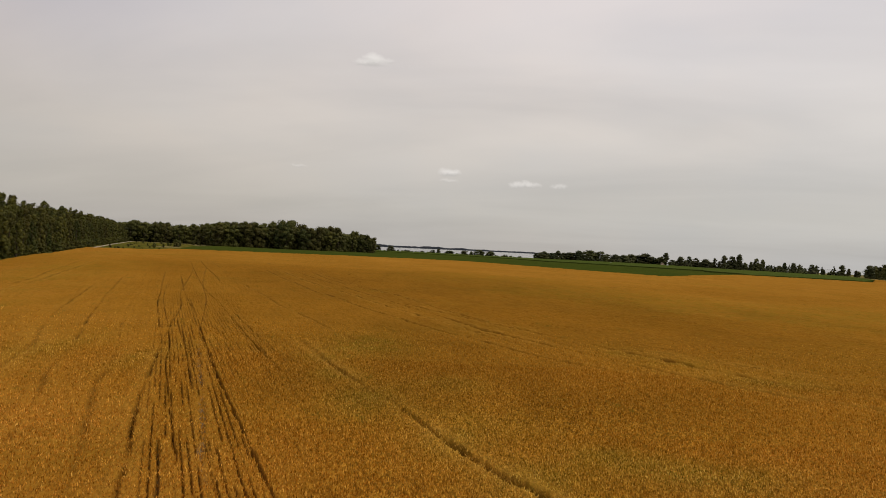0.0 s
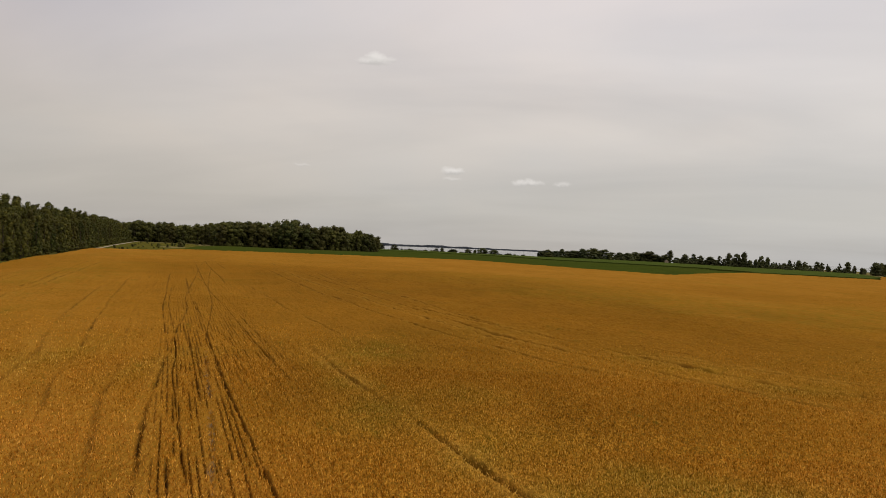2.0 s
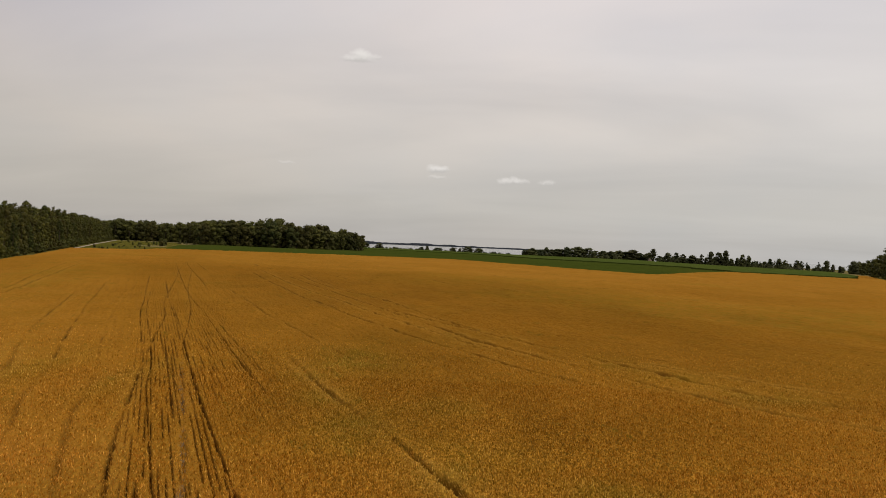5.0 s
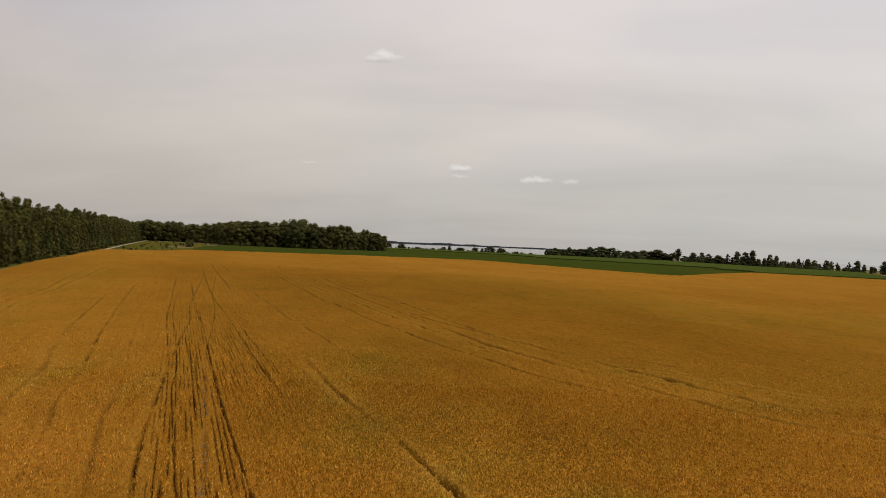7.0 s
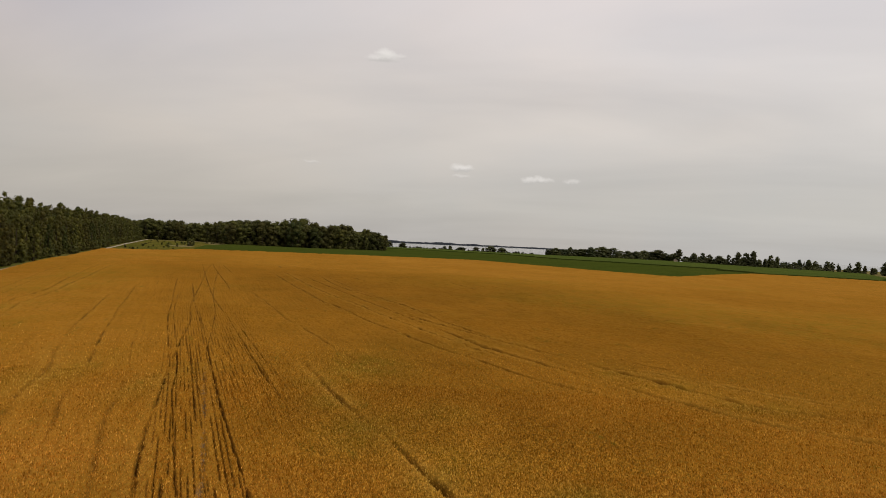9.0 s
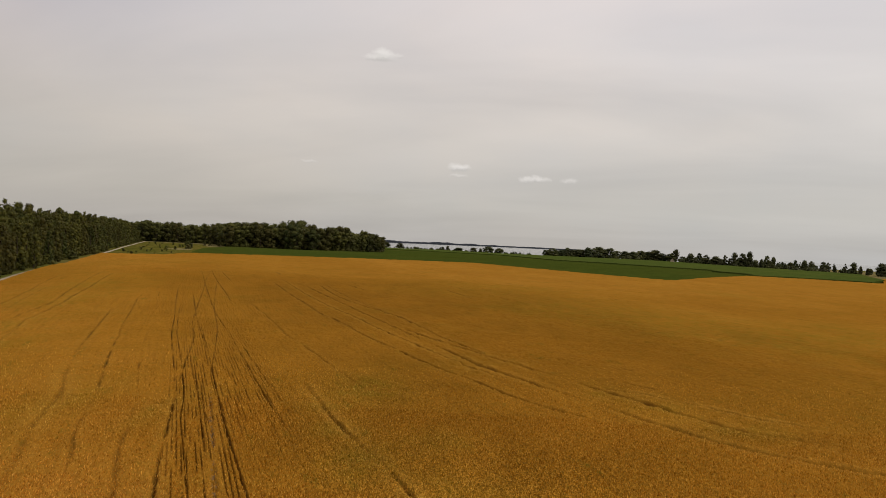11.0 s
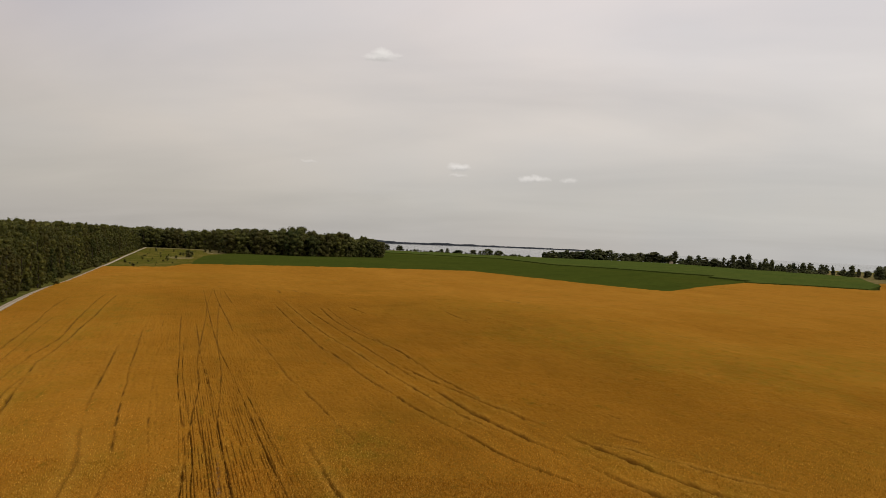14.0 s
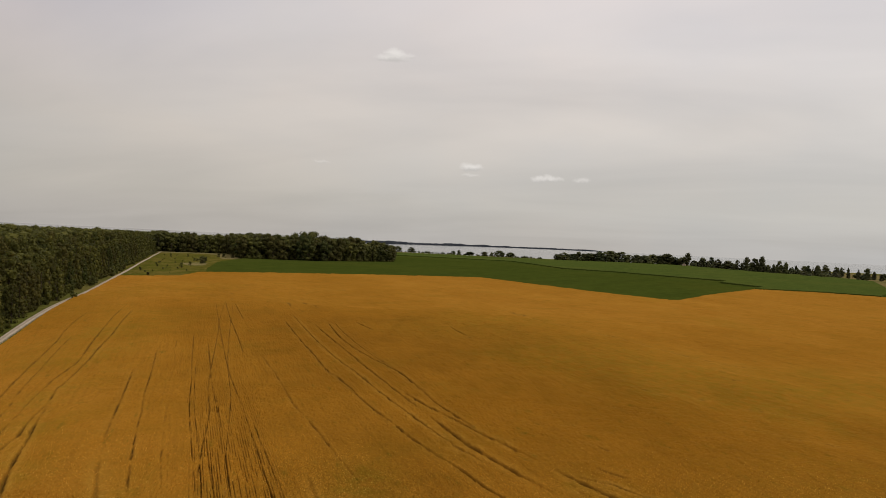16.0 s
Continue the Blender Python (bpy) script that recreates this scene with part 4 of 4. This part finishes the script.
def trunk_mesh(name, seed, height, base, mids):
    """A tapered trunk with limbs that reach into the clumps."""
    rng = np.random.default_rng(seed)
    V, F = [], []

    def tube(p, q, r0, r1, n=6, lengths=3):
        p, q = np.array(p, float), np.array(q, float)
        d = (q - p) / np.linalg.norm(q - p)
        a = np.cross(d, (0.3, 0.9, 0.1))
        a /= np.linalg.norm(a)
        b = np.cross(d, a)
        start = len(V)
        for i in range(lengths + 1):
            s = i / lengths
            m = p + (q - p) * s + (a * rng.normal() + b * rng.normal()) * r0 * 0.5 * (0 < i < lengths)
            r = r0 + (r1 - r0) * s
            for j in range(n):
                w = 2 * math.pi * j / n
                V.append(m + (a * math.cos(w) + b * math.sin(w)) * r)
        for i in range(lengths):
            for j in range(n):
                o = start + i * n
                F.append((o + j, o + (j + 1) % n, o + n + (j + 1) % n, o + n + j))

    tube((0, 0, -0.5), (rng.normal() * 0.1, rng.normal() * 0.1, height * 0.85), base, base * 0.2, 6, 4)
    for m in mids[2:9]:
        z = max(0.6, m[2] * 0.72)
        tube((0, 0, z), m, base * 0.32 * (1 - z / height) + 0.03, 0.02, 4, 1)
    return mesh(name, np.array(V), np.array(F), M_BARK, True)


def tree_kind(name, seed, height, radius, leaves, leaf, mat, shape, label, category="tree", group="", bottom=0.08, clumps=24, plump=1.0, tall=0.85):
    """One tree standing at the origin, far below the ground until it is placed by copies."""
    root = tagged(new(name), label, category, group)
    crown, mids = crown_mesh(name + "_crown", seed, height, radius, leaves, leaf, mat, shape, bottom, clumps, plump, tall)
    part("trunk", trunk_mesh(name + "_trunk", seed + 1, height, 0.016 * height + 0.03, mids), root)
    part("crown", crown, root)
    return root


class Stand:
    """Places the first tree itself and copies of it after that."""

    def __init__(self, root):
        self.root, self.used = root, False

    def place(self, x, y, size=1.0, turn=0.0, wide=1.0):
        m = Matrix.Translation((x, y, float(ground_z(x, y)) - 0.1)) @ Matrix.Rotation(turn, 4, "Z")
        ob = copy_thing(self.root, m) if self.used else self.root
        ob.matrix_basis = m
        ob.scale = (size * wide, size * wide, size)
        self.used = True
        return ob


def build_left_wood():
    rng = random.Random(11)
    g = "trees along the farm track"
    words = "slender olive-green woodland tree, leafy to the ground"
    tall = [Stand(tree_kind("mixed_wood_tree", 60 + i, 13.0, (2.0, 2.4, 2.1, 2.2, 2.6)[i], 1500, 0.15, M_LEAF_MIX, ("tall", "full", "full", "round", "round")[i], words, group=g, bottom=0.02, clumps=(34, 38, 30, 32, 36)[i], plump=0.95, tall=1.2)) for i in range(5)]
    inner = [Stand(tree_kind("mixed_wood_tree", 65 + i, 13.0, 2.6, 900, 0.22, M_LEAF_MIX, ("full", "round")[i], "tall olive-green woodland tree behind the wood's edge", group=g, bottom=0.30, clumps=14, tall=1.1)) for i in range(2)]
    # three staggered rows beside the track, the front row leafy to the ground
    for row, (gap, back) in enumerate(((2.3, 4.4), (3.2, 7.4), (4.2, 11.6))):
        y = 44.0 + row
        while y < 388:
            d = back + rng.uniform(-0.9, 0.9)
            x = ROAD_X + ROAD_SLOPE * y - d * 1.095
            s = rng.uniform(*((0.34, 0.66), (0.60, 0.80), (0.84, 1.0))[row]) * (0.90 + 0.10 * float(step(46, 95, y)) + (0.10 if row == 2 else 0.0) * float(step(120, 80, y)))
            (inner[rng.randrange(2)] if row > 0 else tall[rng.choice((0, 1, 1, 2, 2, 3, 4))]).place(x, y + rng.uniform(-0.8, 0.8), s, rng.uniform(0, 6.28), rng.uniform(0.85, 1.2))
            y += gap * rng.uniform(0.8, 1.25) * (1 + y / 600)
    scrub = Stand(tree_kind("hazel_bush", 70, 3.0, 1.7, 220, 0.22, M_LEAF_MIX, "full", "leafy olive-green bush at the foot of the wood", "bush", "bushes at the foot of the wood", 0.0, 7, 1.4))
    y = 50.0
    while y < 372:
        scrub.place(ROAD_X + ROAD_SLOPE * y + float(bend(y)) - rng.uniform(1.7, 3.8) * 1.095, y, rng.uniform(0.4, 1.0), rng.uniform(0, 6.28), rng.uniform(0.8, 1.3))
        y += rng.uniform(1.6, 4.5)
    # the rest of the wood
    nr = np.random.default_rng(12)
    k = 1000
    y = nr.uniform(20, 440, k)
    d = 15 + 60 * nr.random(k) ** 1.4
    x = ROAD_X + ROAD_SLOPE * y - d * 1.095
    r = nr.uniform(1.0, 2.3, k)
    z = ground_z(x, y) + 9.4 + 0.9 * step(18, 45, d) + 1.0 * step(130, 80, y) + 3.0 * value_noise(x / 6.0, y / 6.0, 51) + 1.5 * value_noise(x / 19, y / 19, 52) - r
    yl = np.arange(24, 420, 2.6)
    xl = ROAD_X + ROAD_SLOPE * yl - (10.5 + 3 * nr.random(len(yl))) * 1.095
    low = np.concatenate([np.stack([xl, yl, ground_z(xl, yl) + h], -1) for h in (1.5, 4.5, 7.5)])
    v, f = puffs(nr, np.concatenate([np.stack([x, y, z], -1), low]), np.append(r, np.full(len(low), 2.2)), 46000, 0.28)
    ob = new("woodland_interior", mesh("woodland_interior", v, f, M_LEAF_MIX))
    tagged(ob, "closed canopy of the mixed wood behind its edge", "woodland", kind="stuff")


def build_back_wood():
    rng = random.Random(21)
    g = "trees of the far wood"
    oaks = [Stand(tree_kind("broadleaf_tree", 80 + i, 15.0, 5.8, 700, 0.40, M_LEAF_OAK, ("round", "full", "round")[i], "dark green broadleaf tree at the wood's edge", group=g, bottom=0.02, clumps=16)) for i in range(3)]
    line = [(-225.6, 378.7), (-194.7, 387.7), (-166.3, 405.8), (-147.7, 391.3), (-122.9, 333.0), (-82.3, 346.2), (-60.7, 376.5), (-46.0, 401.7), (-48.8, 436.9), (-56.2, 482.6)]
    size = [0.86, 0.87, 0.93, 0.98, 0.95, 1.04, 1.03, 0.80, 0.80, 0.85]
    for back, scale in ((1.5, 0.9), (8, 1.0), (15, 1.03)):
        for i in range(len(line) - 1):
            (ax, ay), (bx, by) = line[i], line[i + 1]
            n = max(2, int(math.hypot(bx - ax, by - ay) / 7.0))
            for j in range(n):
                t = (j + rng.uniform(0.1, 0.9)) / n
                s = (size[i] + (size[i + 1] - size[i]) * t) * scale * rng.uniform(0.78, 1.12)
                ln = math.hypot(bx - ax, by - ay)
                nx, ny = -(by - ay) / ln, (bx - ax) / ln
                oaks[rng.randrange(3)].place(ax + (bx - ax) * t + nx * back, ay + (by - ay) * t + ny * back, s, rng.uniform(0, 6.28), rng.uniform(0.85, 1.15))
    # the copse at the end of the wheat
    for off, grow in ((0.0, 0.88), (9.0, 1.0), (18.0, 1.05)):
        for i in range(13):
            t = (i / 12.0) ** 1.2
            x, y = 217 + 175 * t + off * 0.82, 284 + 271 * t - off * 0.57
            oaks[rng.randrange(3)].place(x + rng.uniform(-2, 2), y + rng.uniform(-2, 2), (1.28 - 0.46 * min(1.0, 2.4 * t)) * grow * rng.uniform(0.85, 1.1), rng.uniform(0, 6.28), rng.uniform(0.9, 1.2))
    nr = np.random.default_rng(22)
    k = 1100
    x, y = nr.uniform(-330, -56, k), nr.uniform(352, 490, k)
    front = np.interp(x, [-330, -195, -166, -148, -123, -82, -56], [402, 400, 420, 406, 346, 358, 406])
    x, y = x[y > front], y[y > front]
    r = nr.uniform(1.8, 3.6, len(x))
    z = ground_z(x, y) + 11.5 + 4.5 * value_noise(x / 9.0, y / 9.0, 53) - 3.0 * step(-90, -60, x) - 1.3 * step(-115, -150, x) - r
    xl, yl = [], []
    inner = [(-250, 403), (-195, 403), (-166, 423), (-146, 409), (-120, 349), (-82, 361), (-62, 392), (-56, 420)]
    for (ax, ay), (bx, by) in zip(inner, inner[1:]):
        t = np.arange(0, 1, 3.0 / math.hypot(bx - ax, by - ay))
        xl, yl = np.append(xl, ax + (bx - ax) * t), np.append(yl, ay + (by - ay) * t)
    low = np.concatenate([np.stack([xl, yl, ground_z(xl, yl) + h], -1) for h in (1.5, 4.2, 7.0, 9.6)])
    v, f = puffs(nr, np.concatenate([np.stack([x, y, z], -1), low]), np.append(r, np.full(len(low), 3.3)), 14000, 0.7)
    ob = new("woodland_interior", mesh("woodland_interior", v, f, M_LEAF_OAK))
    tagged(ob, "closed canopy of the far broadleaf wood", "woodland", kind="stuff")


def build_shore_trees():
    rng = random.Random(31)
    g = "trees along the lake shore"
    kinds = [Stand(tree_kind("shore_tree", 100 + i, 10.0, 3.4, 560, 0.32, M_LEAF_FAR, ("full", "full", "tall")[i], "dark tree standing near the lake shore", group=g, bottom=(0.0, 0.04, 0.0)[i], clumps=15, plump=(1.5, 1.35, 1.15)[i])) for i in range(3)]
    hedge = ((128, 846, 8.6, 6.3), (137, 834, 11.3, 12.5), (152, 860, 9.7, 9.7), (165, 881, 13.2, 8.3), (182, 884, 11.7, 16.6), (193, 875, 14.9, 11.6), (218, 915, 16.5, 19.1), (235, 915, 15.7, 17.4), (259, 925, 12.4, 12.4), (268, 915, 12.3, 11.5), (286, 934, 14.4, 12.6), (306, 930, 16.2, 19.8), (326, 925, 11.7, 14.5), (335, 924, 19.0, 9.1))
    open_row = ((318, 853, 10.9, 11.8), (312, 808, 16.7, 11.2), (334, 835, 18.2, 8.3), (323, 785, 15.7, 10.9), (318, 745, 14.2, 13.4), (326, 738, 16.4, 4.5), (335, 733, 20.8, 8.9), (325, 692, 19.7, 9.9), (327, 679, 22.3, 8.3), (326, 651, 12.8, 5.3), (341, 669, 18.0, 6.2), (340, 654, 16.3, 4.7))
    scattered = ((471, 882, 10.1, 4.6), (480, 878, 10.1, 9.2), (346, 623, 13.1, 5.3), (358, 636, 11.4, 3.3), (370, 649, 13.8, 6.9), (504, 869, 13.9, 9.3), (382, 637, 13.0, 6.9), (416, 685, 12.6, 5.9), (495, 803, 12.1, 4.4), (433, 641, 7.5, 6.5), (446, 642, 9.0, 7.0), (466, 650, 6.5, 7.5), (478, 648, 8.5, 7.0), (492, 668, 10.5, 8.0), (506, 660, 9.0, 8.0), (356, 560, 11.6, 3.7), (374, 576, 13.3, 6.9), (392, 594, 9.8, 4.0), (363, 523, 13.5, 9.0), (376, 536, 12.0, 8.0), (398, 566, 14.0, 9.5))
    beach = ((-94, 880, 8.3, 9.1), (-75, 880, 7.5, 9.2), (-49, 880, 2.9, 5.0), (-14, 885, 5.4, 6.3), (-6, 885, 7.0, 4.4), (10, 885, 5.2, 12.1), (31, 885, 6.1, 10.5), (41, 885, 5.7, 4.4), (52, 885, 8.8, 14.1), (68, 885, 7.0, 12.3))
    wider = [(x, y, h, w * 1.3) for x, y, h, w in hedge]
    wider += [((a[0] + b[0]) / 2, (a[1] + b[1]) / 2 + 3, 0.43 * (a[2] + b[2]), 0.6 * (a[3] + b[3])) for a, b in zip(hedge, hedge[1:])]
    wider += [(x, y, h * 0.82, max(w * 1.05, 0.40 * h)) for x, y, h, w in open_row] + [(x, y, h * 0.85, w * 1.05) for x, y, h, w in scattered]
    wider += [((a[0] + b[0]) / 2 + 4, (a[1] + b[1]) / 2 + 8, 0.27 * (a[2] + b[2]), 0.20 * (a[2] + b[2])) for a, b in zip(open_row, open_row[1:])]
    wider += [(x + 14, y + 22, h * 0.6, w * 0.8) for x, y, h, w in scattered[2:]] + [(x + 5, y - 12, h * 0.5, w * 0.6) for x, y, h, w in scattered[2::2]]
    wider += [(x, y, h, w * 1.3) for x, y, h, w in beach]
    for x, y, h, w in wider:
        k = kinds[2] if h > 2.2 * w else kinds[rng.randrange(2)]
        k.place(x, y, h / 10.0, rng.uniform(0, 6.28), (w / 6.4) / (h / 10.0))
    # low scrub between the trees
    low = Stand(tree_kind("shrub", 120, 3.0, 2.4, 60, 0.5, M_LEAF_FAR, "full", "low dark scrub between the shore trees", "shrub", "scrub along the shore", 0.0, 4, 1.6))
    for i in range(46):
        x = -96 + i * 4.6 + rng.uniform(-2, 2)
        low.place(x, 882 + rng.uniform(-5, 2), rng.uniform(0.45, 1.1), rng.uniform(0, 6.28), rng.uniform(1.1, 1.9))
    for i in range(34):
        t = (i + rng.random()) / 34
        low.place(133 + 207 * t, 868 + 78 * t + rng.uniform(-6, 8), rng.uniform(1.3, 2.6), rng.uniform(0, 6.28), rng.uniform(1.0, 1.5))
    for i in range(70):
        t = (i + rng.random()) / 70
        low.place(318 + 22 * t + rng.uniform(-4, 16), 858 - 206 * t, rng.uniform(1.1, 2.7), rng.uniform(0, 6.28), rng.uniform(0.8, 1.3))
    for i in range(75):
        t = rng.random()
        low.place(322 + 160 * t * rng.random(), 840 - 310 * t + rng.uniform(-10, 40), rng.uniform(0.6, 1.9), rng.uniform(0, 6.28), rng.uniform(0.9, 1.5))


def build_house(name, label, x, y, turn, long, deep, eaves, ridge, wall_mat, roof_mat):
    """A plain gabled building: walls, a roof with overhang, a door and windows set into the walls."""
    root = tagged(new(name), label, "building")
    root.matrix_basis = Matrix.Translation((x, y, float(ground_z(x, y)) - 0.15)) @ Matrix.Rotation(turn, 4, "Z")
    a, b = long / 2, deep / 2
    v = [(-a, -b, 0), (a, -b, 0), (a, b, 0), (-a, b, 0), (-a, -b, eaves), (a, -b, eaves), (a, b, eaves), (-a, b, eaves), (-a, 0, ridge), (a, 0, ridge)]
    bm = bmesh.new()
    vs = [bm.verts.new(p) for p in v]
    for f in ((0, 1, 5, 4), (2, 3, 7, 6), (1, 2, 6, 9, 5), (3, 0, 4, 8, 7)):
        bm.faces.new([vs[i] for i in f])
    part("wall", from_bm("wall", bm, wall_mat), root)
    o, slope = 0.4, (ridge - eaves) / b
    bm = bmesh.new()
    for s in (-1, 1):
        low, top = eaves - slope * o, ridge
        pts = [(-a - o, s * (b + o), low), (a + o, s * (b + o), low), (a + o, 0, top), (-a - o, 0, top)]
        low_v = [bm.verts.new(p) for p in pts]
        up_v = [bm.verts.new((p[0], p[1], p[2] + 0.22)) for p in pts]
        bm.faces.new(low_v)
        bm.faces.new(up_v)
        for i in range(4):
            bm.faces.new((low_v[i], low_v[(i + 1) % 4], up_v[(i + 1) % 4], up_v[i]))
    bmesh.ops.recalc_face_normals(bm, faces=bm.faces[:])
    part("roof", from_bm("roof", bm, roof_mat), root)

    def inset(kind, cx, z0, z1, wide):
        bm = bmesh.new()
        bmesh.ops.create_cube(bm, size=1.0, matrix=Matrix.Translation((cx, -b, (z0 + z1) / 2)) @ Matrix.Diagonal((wide, 0.12, z1 - z0, 1)))
        part(kind, from_bm(kind, bm, M_DARK), root)

    inset("door", 0.0, 0.0, 2.1, 1.0)
    for cx in (-a * 0.6, a * 0.6):
        inset("window", cx, 1.0, 2.2, 0.9)


def build_buildings():
    build_house("house", "small pale plastered house among the shore trees", 298.5, 836.0, 1.25, 7.0, 4.8, 3.2, 5.4, M_PLASTER, M_ROOF)


def build_bushes():
    rng = random.Random(41)
    g = "bushes in the meadow"
    bush = Stand(tree_kind("bush", 140, 2.6, 1.15, 170, 0.18, M_LEAF_OAK, "full", "small dark bush standing in the meadow", "bush", g, 0.0, 8, 1.5))
    for x, y, s in ((-106.1, 226.3, 0.8), (-115.0, 265.7, 1.3), (-113.6, 262.2, 0.9), (-122.1, 285.6, 0.9), (-112.5, 247.9, 0.6), (-126.7, 284.0, 0.6), (-124.3, 281.6, 0.6), (-154.5, 317.6, 0.7), (-149.2, 326.2, 0.6), (-138.8, 342.4, 0.9), (-134.9, 340.6, 1.0), (-129.5, 339.3, 0.8), (-121.9, 254.4, 0.4), (-116.0, 227.3, 0.4), (-111.2, 205.9, 0.4), (-95.5, 181.4, 0.45), (-73.6, 111.2, 0.62)):
        bush.place(x, y, s, rng.uniform(0, 6.28), rng.uniform(0.8, 1.2))
    for i in range(30):
        t = rng.random()
        y = 190 + 170 * t
        bush.place(-96 - 0.44 * (y - 176) + rng.uniform(-2, 12 + 20 * t), y, rng.uniform(0.14, 0.34), rng.uniform(0, 6.28), rng.uniform(0.9, 1.6))


build_ground()
build_lake()
build_far_shore()
build_fields()
build_road()
build_left_wood()
build_back_wood()
build_shore_trees()
build_buildings()
build_bushes()
build_wheat()
